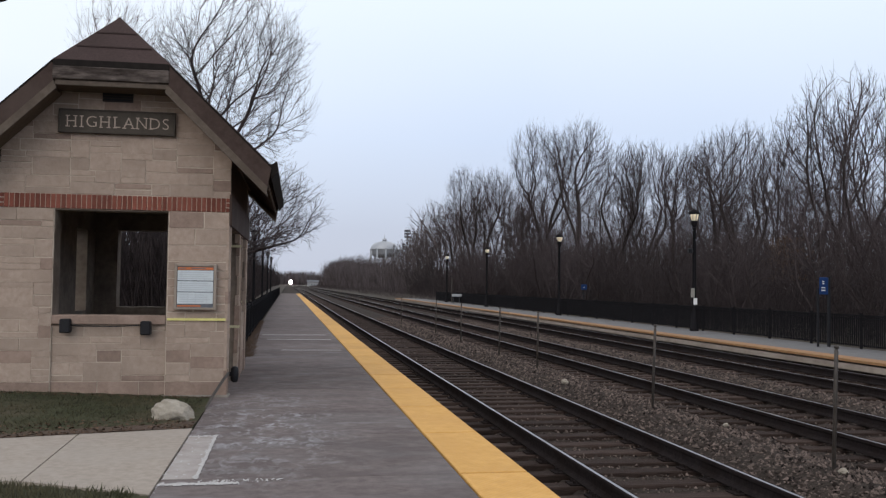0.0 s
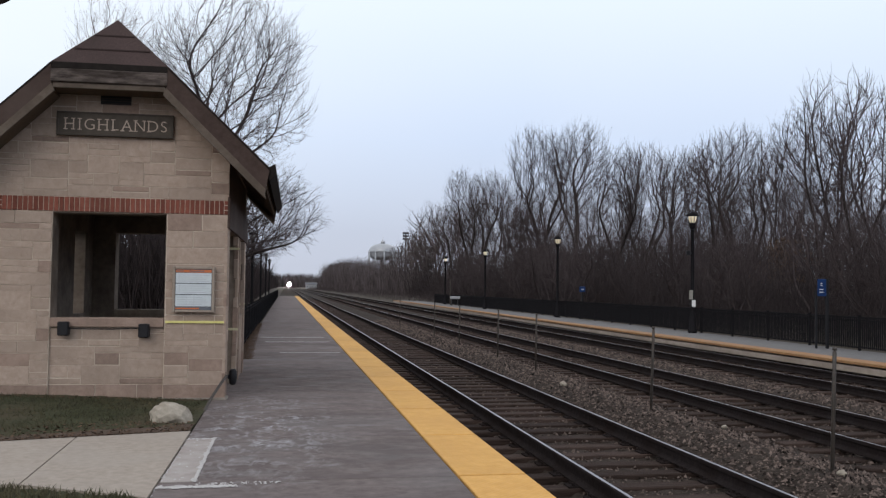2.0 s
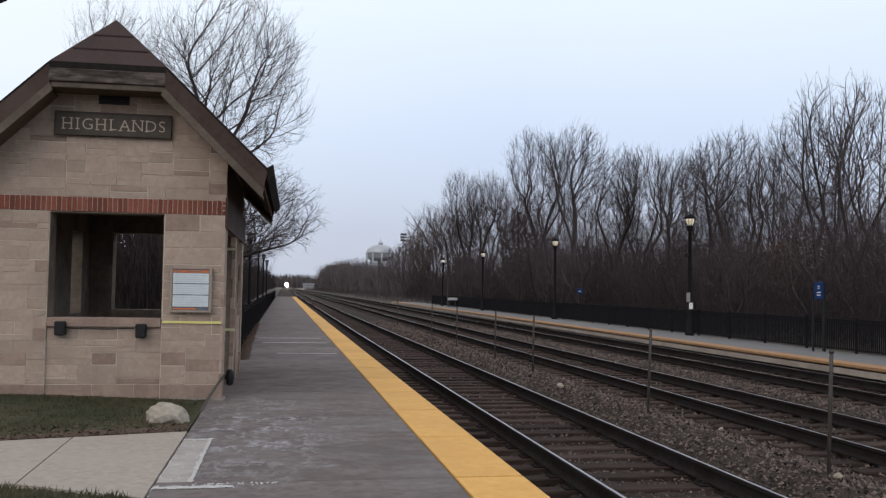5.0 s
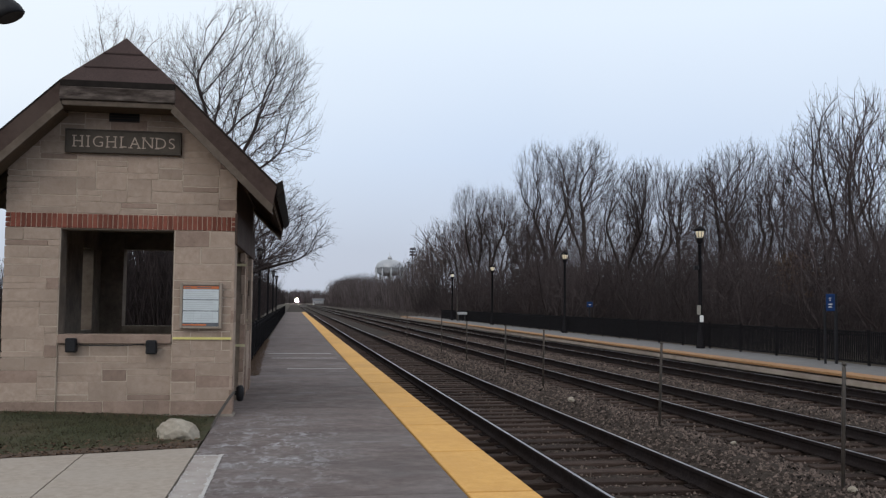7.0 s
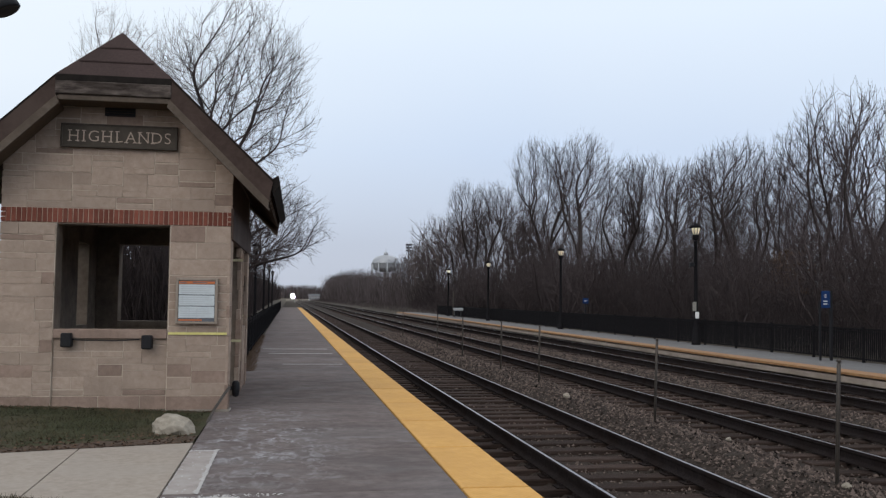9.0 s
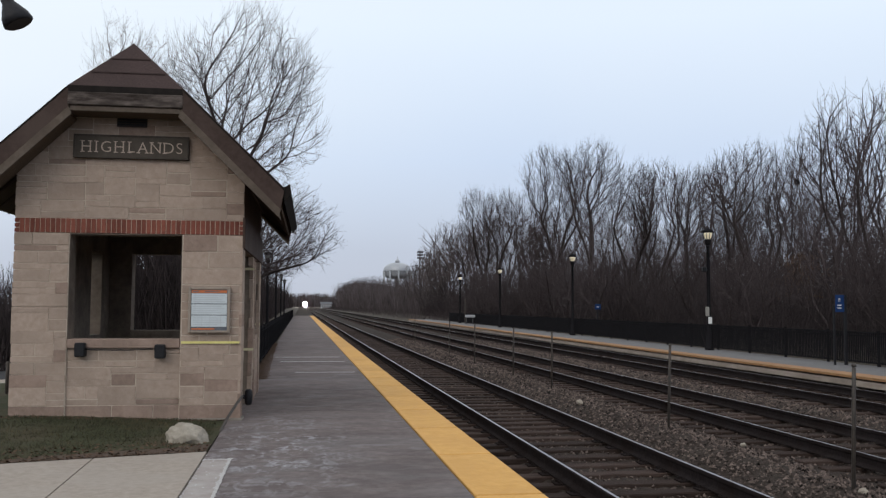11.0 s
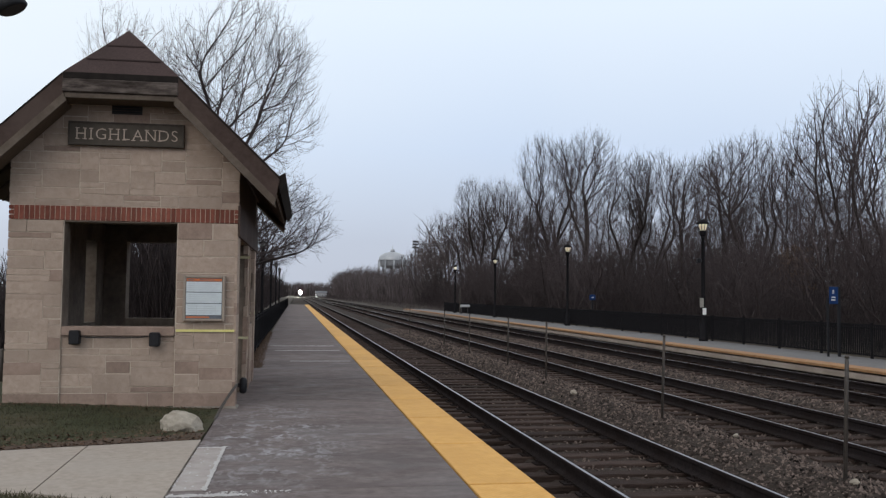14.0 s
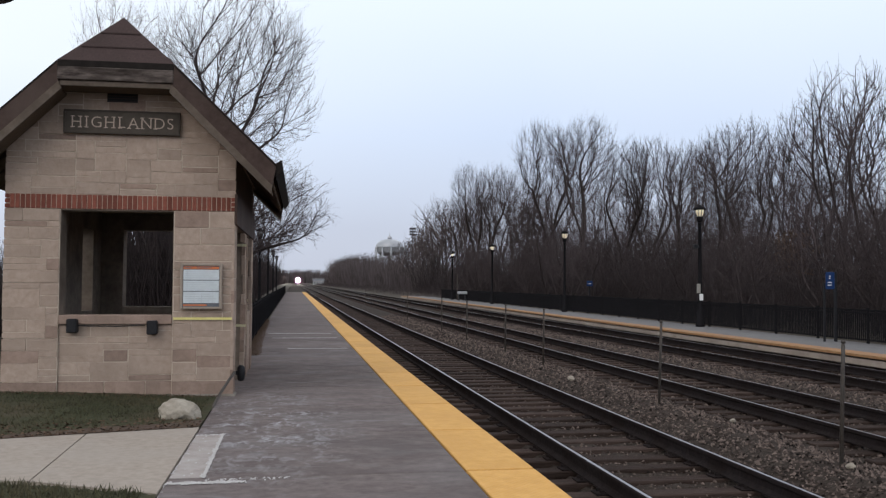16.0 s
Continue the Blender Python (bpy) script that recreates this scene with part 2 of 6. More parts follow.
FAR_ROOF = surf("far_roof", (0.10, 0.10, 0.11), (0.15, 0.15, 0.16), 1, 0.9, 0.0)


def tactile_material():
    m = surf("tactile_yellow", (0.56, 0.302, 0.082), (0.66, 0.372, 0.116), 7, 0.75, 0.0, coarse=1.1, coarse_c=(0.53, 0.286, 0.085), vary=0.06)
    n, l = m.node_tree.nodes, m.node_tree.links
    tc = n.new("ShaderNodeTexCoord")
    sp = n.new("ShaderNodeSeparateXYZ")
    l.new(tc.outputs["Object"], sp.inputs[0])
    waves = []
    for axis in ("X", "Y"):
        k = n.new("ShaderNodeMath")
        k.operation = "MULTIPLY"
        k.inputs[1].default_value = 2 * math.pi / 0.0605
        w = n.new("ShaderNodeMath")
        w.operation = "SINE"
        l.new(sp.outputs[axis], k.inputs[0])
        l.new(k.outputs[0], w.inputs[0])
        waves.append(w)
    p = n.new("ShaderNodeMath")
    p.operation = "MULTIPLY"
    l.new(waves[0].outputs[0], p.inputs[0])
    l.new(waves[1].outputs[0], p.inputs[1])
    bp = n.new("ShaderNodeBump")
    bp.inputs["Strength"].default_value, bp.inputs["Distance"].default_value = 0.5, 0.006
    l.new(p.outputs[0], bp.inputs["Height"])
    l.new(bp.outputs[0], n["Principled BSDF"].inputs["Normal"])
    return m


TACTILE = tactile_material()


def salted(m):
    """Pale salt and paint scuffs, thickest on the platform's back half near the walkway."""
    n, l = m.node_tree.nodes, m.node_tree.links
    b = n["Principled BSDF"]
    old = b.inputs["Base Color"].links[0].from_socket
    geo = n.new("ShaderNodeNewGeometry")
    mp = n.new("ShaderNodeMapping")
    mp.inputs["Scale"].default_value = (1.0, 0.8, 1.0)
    l.new(geo.outputs["Position"], mp.inputs["Vector"])

    def band(scale, lo, hi, detail=5, stretch=(1, 1, 1)):
        m2 = n.new("ShaderNodeMapping")
        m2.inputs["Scale"].default_value = stretch
        l.new(geo.outputs["Position"], m2.inputs["Vector"])
        t = n.new("ShaderNodeTexNoise")
        t.inputs["Scale"].default_value, t.inputs["Detail"].default_value = scale, detail
        t.inputs["Distortion"].default_value = 1.1
        l.new(m2.outputs[0], t.inputs["Vector"])
        r = n.new("ShaderNodeMapRange")
        r.inputs["From Min"].default_value, r.inputs["From Max"].default_value = lo, hi
        l.new(t.outputs["Fac"], r.inputs[0])
        return r.outputs[0]

    def times(a, c):
        k = n.new("ShaderNodeMath")
        k.operation = "MULTIPLY"
        l.new(a, k.inputs[0])
        if isinstance(c, float):
            k.inputs[1].default_value = c
        else:
            l.new(c, k.inputs[1])
        return k.outputs[0]

    # a worn spot: distance from its middle
    spot = n.new("ShaderNodeVectorMath")
    spot.operation = "DISTANCE"
    flat = n.new("ShaderNodeMapping")
    flat.inputs["Scale"].default_value = (1.0, 0.30, 0.0)
    l.new(geo.outputs["Position"], flat.inputs["Vector"])
    l.new(flat.outputs[0], spot.inputs[0])
    spot.inputs[1].default_value = (-0.25, 0.30 * 10.6, 0)
    fall = n.new("ShaderNodeMapRange")
    fall.inputs["From Min"].default_value, fall.inputs["From Max"].default_value = 1.15, 0.30
    l.new(spot.outputs["Value"], fall.inputs[0])
    scuffs = times(times(times(fall.outputs[0], band(2.3, 0.38, 0.62, 4, (0.8, 0.7, 1))), band(9.0, 0.47, 0.68, 9, (1.0, 0.55, 1))), 0.95)
    wide = times(band(0.75, 0.50, 0.70, 6, (0.7, 1.0, 1)), 0.30)
    streak = times(band(2.0, 0.58, 0.74, 8, (0.7, 1.3, 1)), 0.45)
    col = old
    for fac, c in ((wide, (0.20, 0.195, 0.20)), (streak, (0.25, 0.245, 0.25)), (scuffs, (0.36, 0.355, 0.37))):
        mx = n.new("ShaderNodeMixRGB")
        mx.inputs[2].default_value = (*c, 1)
        l.new(fac, mx.inputs[0])
        l.new(col, mx.inputs[1])
        col = mx.outputs[0]
    l.new(col, b.inputs["Base Color"])


salted(PLAT)
TACTILE_WORN = surf("worn_orange_edge", (0.25, 0.13, 0.06), (0.36, 0.205, 0.10), 5, 0.8, 0.0, coarse=0.8, coarse_c=(0.24, 0.14, 0.08))
FAR_WALL = surf("far_platform_wall", (0.26, 0.215, 0.18), (0.38, 0.32, 0.27), 3, 0.9, 0.2, coarse=0.7, coarse_c=(0.20, 0.16, 0.13))
ASPHALT = surf("road_asphalt", (0.04, 0.04, 0.042), (0.065, 0.065, 0.068), 20, 0.9, 0.2, coarse=1, coarse_c=(0.05, 0.05, 0.052))
FAR_SLAB = surf("far_platform_concrete", (0.118, 0.113, 0.114), (0.172, 0.166, 0.166), 4, 0.8, 0.1, coarse=0.6, coarse_c=(0.13, 0.125, 0.125))


# ------------------------------------------------------------ mesh helpers
def mesh_of(name, verts, faces, material, smooth=False):
    me = bpy.data.meshes.new(name)
    me.from_pydata([tuple(v) for v in verts], [], faces)
    me.materials.append(material)
    if smooth:
        me.polygons.foreach_set("use_smooth", [True] * len(me.polygons))
    me.update()
    return me


def big_mesh(name, verts, faces, material):
    """A mesh from numpy arrays: verts (n, 3), faces (m, k)."""
    me = bpy.data.meshes.new(name)
    m, k = faces.shape
    me.vertices.add(len(verts))
    me.vertices.foreach_set("co", np.ascontiguousarray(verts, dtype=np.float32).ravel())
    me.loops.add(m * k)
    me.loops.foreach_set("vertex_index", np.ascontiguousarray(faces, dtype=np.int32).ravel())
    me.polygons.add(m)
    me.polygons.foreach_set("loop_start", np.arange(0, m * k, k, dtype=np.int32))
    me.materials.append(material)
    me.update(calc_edges=True)
    me.validate()
    return me


def add_box(bm, x0, x1, y0, y1, z0, z1, bevel=0.0, m=None):
    r = bmesh.ops.create_cube(bm, size=1.0)
    vs = r["verts"]
    bmesh.ops.scale(bm, vec=(x1 - x0, y1 - y0, z1 - z0), verts=vs)
    bmesh.ops.translate(bm, vec=((x0 + x1) / 2, (y0 + y1) / 2, (z0 + z1) / 2), verts=vs)
    if bevel:
        es = list({e for v in vs for e in v.link_edges})
        out = bmesh.ops.bevel(bm, geom=es, offset=bevel, segments=1, affect="EDGES")
        vs = list({v for f in out["faces"] for v in f.verts})
    if m is not None:
        bmesh.ops.transform(bm, matrix=m, verts=vs)
    return vs


def add_tube(bm, points, radii, sides=10, cap=True):
    rings = []
    for i, p in enumerate(points):
        p = Vector(p)
        a, b = Vector(points[max(i - 1, 0)]), Vector(points[min(i + 1, len(points) - 1)])
        d = (b - a).normalized()
        u = d.orthogonal().normalized() if abs(d.z) > 0.99 else d.cross(Vector((0, 0, 1))).normalized()
        if abs(d.z) > 0.99:
            u = Vector((1, 0, 0))
        v = d.cross(u).normalized()
        rings.append([bm.verts.new(p + radii[i] * (math.cos(2 * math.pi * k / sides) * u + math.sin(2 * math.pi * k / sides) * v)) for k in range(sides)])
    for r0, r1 in zip(rings, rings[1:]):
        for k in range(sides):
            f = bm.faces.new((r0[k], r0[(k + 1) % sides], r1[(k + 1) % sides], r1[k]))
            f.smooth = True
    if cap:
        bm.faces.new(rings[0][::-1])
        bm.faces.new(rings[-1])


def add_lathe(bm, x, y, profile, sides=14):
    """profile: rows of (radius, z)."""
    add_tube(bm, [(x, y, z) for r, z in profile], [max(r, 0.001) for r, z in profile], sides)


def data_of(name, bm, material):
    bmesh.ops.recalc_face_normals(bm, faces=bm.faces)
    me = bpy.data.meshes.new(name)
    bm.to_mesh(me)
    bm.free()
    me.materials.append(material)
    return me


def part(name, bm, material, parent, label=""):
    """Links a bmesh (or a mesh) as one mesh object under a thing."""
    me = bm if isinstance(bm, bpy.types.Mesh) else data_of(name, bm, material)
    ob = new(name, me)
    ob.parent = parent
    if label:
        ob["label"] = label
    return ob


def box_part(name, material, parent, x0, x1, y0, y1, z0, z1, bevel=0.0, label="", m=None):
    bm = bmesh.new()
    add_box(bm, x0, x1, y0, y1, z0, z1, bevel, m)
    return part(name, bm, material, parent, label)


def thing(name, label, category, group="", kind="", at=None):
    ob = new(name)
    ob.empty_display_size = 0.2
    if at is not None:
        ob.matrix_world = at
    return tagged(ob, label, category, group, kind)


# ------------------------------------------------------------ ground, platforms, tracks
RAIL_Z = -0.23
TRACKS = (3.85, 7.95, 12.0)
EDGE, EDGE_FAR, BACK_FAR = 2.12, 13.28, 16.15


def ground():
    prof = [(-3000, 0.0), (-60, -0.1), (-5, -0.07), (-3.0, -0.07), (-0.995, -0.08), (-0.99, -0.62), (2.1, -0.62), (4, -0.58), (14, -0.58),
            (16.2, -0.25), (20, -0.15), (60, 0.2), (3000, 0.2)]
    ys = [-300, -40, 0, 30, 80, 160, 400, 1000, 4000]
    verts = [(x, y, z) for y in ys for x, z in prof]
    k = len(prof)
    faces = [(j * k + i, j * k + i + 1, (j + 1) * k + i + 1, (j + 1) * k + i) for j in range(len(ys) - 1) for i in range(k - 1)]
    tagged(new("ground", mesh_of("ground", verts, faces, EARTH)), "brown winter earth and leaf litter beside the railway", "ground", kind="structure")


def bed_height(x):
    """Ballast height: level under the tracks, heaped between the first two."""
    h = np.full_like(x, -0.445)
    h = h + 0.135 * np.exp(-((x - 5.78) / 0.50) ** 2) + 0.06 * np.exp(-((x - 9.95) / 0.6) ** 2)
    for cx in TRACKS:
        h = h - 0.024 * (np.abs(x - cx) < 1.36)
    h = h - 0.14 * np.clip((3.0 - x) / 0.25, 0, 1)
    return h


def ballast():
    xs = np.concatenate([np.arange(2.125, 13.7, 0.11)])
    ys = np.concatenate([np.arange(3, 30, 0.14), np.arange(30, 160, 2.0)])
    rng = np.random.default_rng(4)
    gx, gy = np.meshgrid(xs, ys)
    gz = bed_height(gx) + rng.normal(0, 0.011, gx.shape) * (gy < 30)
    v = np.stack([gx, gy, gz], -1).reshape(-1, 3)
    nx, ny = len(xs), len(ys)
    i, j = np.meshgrid(np.arange(nx - 1), np.arange(ny - 1))
    a = (j * nx + i).ravel()
    f = np.stack([a, a + 1, a + nx + 1, a + nx], 1)
    tagged(new("ballast_bed", big_mesh("ballast_bed", v, f, BALLAST)), "grey-brown crushed stone ballast under the tracks", "ballast", kind="structure")
    far = bmesh.new()
    add_box(far, -1.5, 14.5, 160, 1800, -0.60, -0.44)
    tagged(new("far_ballast", data_of("far_ballast", far, BALLAST)), "crushed stone trackbed running off to the horizon", "ballast", kind="structure")
    near = bmesh.new()
    add_box(near, 2.125, 13.27, -30, 3, -0.60, -0.45)
    tagged(new("near_ballast", data_of("near_ballast", near, BALLAST)), "crushed stone trackbed beside the platform", "ballast", kind="structure")


def loose_stones():
    """Crushed stones: angular lumps with an uneven top and four sides, closest together on the heaps."""
    rng = np.random.default_rng(7)
    n = 150000
    y = 4 + 50 * rng.random(n) ** 1.75
    x = 2.15 + (13.2 - 2.15) * rng.random(n)
    keep = rng.random(n) < np.where(np.abs(x - 5.75) < 0.85, 1.0, np.where(np.abs(x - 9.95) < 0.78, 0.75, np.where(x < 3.0, 0.10, np.where(x < 5.0, 0.46, 0.28))))
    x, y = x[keep], y[keep]
    n = len(x)
    s = (0.008 + 0.019 * rng.random(n) ** 1.9 + y * 0.00035) * np.where(x < 5.0, 0.72, 1.0)
    base = np.array([(1, 0, -0.3), (0, 1, -0.3), (-1, 0, -0.3), (0, -1, -0.3), (0, 0, 0.8)], float)
    v = base[None] * (0.6 + 0.8 * rng.random((n, 5, 1))) + rng.normal(0, 0.24, (n, 5, 3))
    v[..., 0] *= 0.75 + 0.7 * rng.random((n, 1))
    ang = rng.random(n) * 6.28
    c, sn = np.cos(ang), np.sin(ang)
    vx = v[..., 0] * c[:, None] - v[..., 1] * sn[:, None]
    vy = v[..., 0] * sn[:, None] + v[..., 1] * c[:, None]
    v = np.stack([vx, vy, v[..., 2]], -1) * s[:, None, None]
    tie = np.zeros(n)
    for cx in TRACKS:
        tie = np.maximum(tie, 0.008 * (np.abs(x - cx) < 1.25))
    v += np.stack([x, y, bed_height(x) + s * 0.35 + tie + 0.012 * rng.random(n)], -1)[:, None, :]
    tri = np.array([(0, 1, 4), (1, 2, 4), (2, 3, 4), (3, 0, 4)])
    f = (np.arange(n) * 5)[:, None, None] + tri[None]
    tagged(new("ballast_stones", big_mesh("ballast_stones", v.reshape(-1, 3), f.reshape(-1, 3), STONES)),
           "loose crushed grey and tan ballast stones between the rails", "gravel", kind="stuff")


def rail_mesh(y0, y1):
    """A rail's section: foot, web and head, foot down at -0.17, head's top at 0."""
    half = [(0.070, -0.172), (0.070, -0.160), (0.020, -0.145), (0.009, -0.125), (0.009, -0.055), (0.034, -0.040), (0.036, -0.010), (0.029, -0.001), (0.017, 0.0)]
    prof = half + [(-x, z) for x, z in half[::-1]]
    k = len(prof)
    ys = [y0, y1]
    verts = [(x, y, z) for y in ys for x, z in prof]
    faces = [(i, (i + 1) % k, k + (i + 1) % k, k + i) for i in range(k)]
    faces += [tuple(range(k))[::-1], tuple(range(k, 2 * k))]
    me = mesh_of("rail", verts, faces, RAIL_SIDE)
    me.materials.append(RAIL_TOP)
    me.polygons[8].material_index = 1
    return me


def tracks():
    rail = rail_mesh(-25, 1500)
    rng = random.Random(3)
    bm = bmesh.new()
    add_box(bm, -1.29, 1.29, -0.115, 0.115, -0.17, 0.0, 0.012)
    tie = data_of("tie", bm, TIE)
    bm = bmesh.new()
    add_box(bm, -0.17, 0.17, -0.09, 0.09, 0.0, 0.018, 0.004)
    for sx in (-0.11, 0.11):
        for sy in (-0.05, 0.05):
            add_box(bm, sx - 0.015, sx + 0.015, sy - 0.015, sy + 0.015, 0.018, 0.045)
    plate = data_of("tie_plate", bm, RAIL_SIDE)
    for number, cx in enumerate(TRACKS):
        track = thing("railway_track_%d" % (number + 1), "straight railway track of steel rails on dark wooden ties", "railway track", "parallel tracks", "structure",
                      pose(cx, 0, RAIL_Z))
        for sx in (-0.7525, 0.7525):
            ob = part("rail", rail, None, track, "steel rail with polished running surface")
            ob.location = (sx, 0, 0)
        y, far = -12.4 + 0.2 * number, []
        while y < 150:
            px, ry, dz = rng.uniform(-0.05, 0.05), rng.gauss(0, 0.9), rng.uniform(-0.012, 0.006)
            if y < (75 if number == 0 else 60):
                ob = part("tie", tie, None, track)
                ob.matrix_local = pose(px, y, -0.19 + dz, 0, 0, ry)
                if y < 22 and number == 0:
                    for sx in (-0.7525, 0.7525):
                        pl = part("tie_plate", plate, None, ob)
                        pl.location = (sx - px, 0, 0.002)
            else:
                far.append(y)
            y += 0.60 + rng.uniform(-0.045, 0.045)
        bm = bmesh.new()
        for y in far:
            add_box(bm, -1.29, 1.29, y - 0.115, y + 0.115, -0.36, -0.19)
        ob = part("distant_ties", bm, TIE, track)
        ob["kind"] = "stuff"


def platforms():
    # the platform with the camera on it
    plat = thing("platform_1", "grey weathered concrete station platform with pale salt stains", "platform", kind="structure")
    box_part("edge_wall", PLAT_SIDE, plat, -0.985, 2.10, -24.6, 150.5, -0.62, -0.103)
    pitch, first = 2.16, 7.78
    bm = bmesh.new()
    add_box(bm, -1.0, 1.504, 0.012, pitch - 0.012, -0.10, 0.0, 0.010)
    slab = data_of("slab", bm, PLAT)
    bm = bmesh.new()
    add_box(bm, 1.516, EDGE, 0.024, pitch - 0.024, -0.095, 0.006, 0.006)
    tile = data_of("tactile_tile", bm, TACTILE)
    for k in range(-15, 66):
        y = first + k * pitch
        for me, nm in ((slab, "slab"), (tile, "tactile_tile")):
            ob = part(nm, me, None, plat)
            ob.location = (0, y, 0)
    # pale seams
    for y, x0, x1, w in ((29.2, -0.75, 1.25, 0.13), (26.85, -0.55, 1.3, 0.11), (22.55, -0.1, 1.35, 0.08)):
        box_part("pale_seam", SEAM, plat, x0, x1, y - w / 2, y + w / 2, -0.02, 0.005)
    # new concrete along the walkway, with its paint-splashed rim
    box_part("repair_strip", PATCH, plat, -0.985, -0.715, 7.80, 9.92, -0.02, 0.004, 0.0, "pale new concrete repair strip")
    for x0, x1, y0, y1 in ((-0.728, -0.700, 7.80, 9.93), (-0.985, -0.42, 7.565, 7.625), (-0.98, -0.728, 9.90, 9.94)):
        box_part("paint_line", SPLASH, plat, x0, x1, y0, y1, -0.02, 0.0056)
    # white paint spilt round it, in flecks
    rng = np.random.default_rng(21)
    flecks = []
    for x0, x1, y0, y1, n, big in ((-0.735, -0.695, 7.78, 9.96, 95, 0.016), (-0.985, -0.70, 9.88, 9.97, 30, 0.014), (-0.985, -0.35, 7.55, 7.63, 120, 0.017), (-0.70, 0.0, 7.62, 7.72, 70, 0.011),
                                   (-0.985, -0.74, 7.82, 9.85, 22, 0.012), (-0.99, -0.97, 6.9, 10.3, 45, 0.010)):
        flecks.append(np.stack([rng.uniform(x0, x1, n), rng.uniform(y0, y1, n), big * rng.uniform(0.35, 1.3, n), rng.uniform(0.0062, 0.0074, n)], -1))
    flecks = np.concatenate(flecks)
    n, k = len(flecks), 7
    a = np.arange(k)[None] * 6.283 / k + rng.random((n, 1)) * 6.28
    r = flecks[:, 2:3] * rng.uniform(0.45, 1.25, (n, k))
    v = np.stack([flecks[:, 0:1] + 0.8 * r * np.cos(a), flecks[:, 1:2] + 2.4 * r * np.sin(a), np.repeat(flecks[:, 3:4], k, 1)], -1)
    ob = part("paint_flecks", big_mesh("paint_flecks", v.reshape(-1, 3), np.arange(n * k).reshape(n, k), SPLASH), None, plat, "spilt white paint flecks")
    ob["kind"] = "stuff"
    # the platform across the tracks
    far = thing("platform_2", "concrete station platform with a yellow edge strip across the tracks", "platform", kind="structure")
    box_part("edge_wall", FAR_WALL, far, EDGE_FAR + 0.02, BACK_FAR, 4, 112, -0.25, -0.104)
    box_part("footing_wall", PLAT_SIDE, far, EDGE_FAR + 0.60, BACK_FAR, 4, 112, -0.62, -0.252)
    bm = bmesh.new()
    add_box(bm, EDGE_FAR + 0.614, BACK_FAR, 0.004, 2.99, -0.10, 0.0, 0.006)
    slab = data_of("slab", bm, FAR_SLAB)
    bm = bmesh.new()
    add_box(bm, EDGE_FAR, EDGE_FAR + 0.61, 0.004, 2.99, -0.06, 0.006, 0.004)
    tile = data_of("tactile_tile", bm, TACTILE_WORN)
    for k in range(36):
        for me, nm in ((slab, "slab"), (tile, "tactile_tile")):
            ob = part(nm, me, None, far)
            ob.location = (0, 4 + 3 * k, 0)


ground()
ballast()
platforms()


# ------------------------------------------------------------ trees
def tubes(branches, sides_by_level):
    vs, fs, base = [], [], 0
    for level, pts, rad in branches:
        s = sides_by_level[level]
        d = np.gradient(pts, axis=0)
        d /= np.linalg.norm(d, axis=1)[:, None] + 1e-9
        u = np.cross(d, (0.31, 0.95, 0.05))
        u /= np.linalg.norm(u, axis=1)[:, None] + 1e-9
        w = np.cross(d, u)
        a = np.arange(s) * 2 * math.pi / s
        ring = pts[:, None] + rad[:, None, None] * (np.cos(a)[None, :, None] * u[:, None] + np.sin(a)[None, :, None] * w[:, None])
        vs.append(ring.reshape(-1, 3))
        m = len(pts)
        i, k = np.meshgrid(np.arange(m - 1), np.arange(s), indexing="ij")
        q = base + np.stack([i * s + k, i * s + (k + 1) % s, (i + 1) * s + (k + 1) % s, (i + 1) * s + k], -1).reshape(-1, 4)
        fs.append(q)
        base += m * s
    return np.concatenate(vs), np.concatenate(fs)


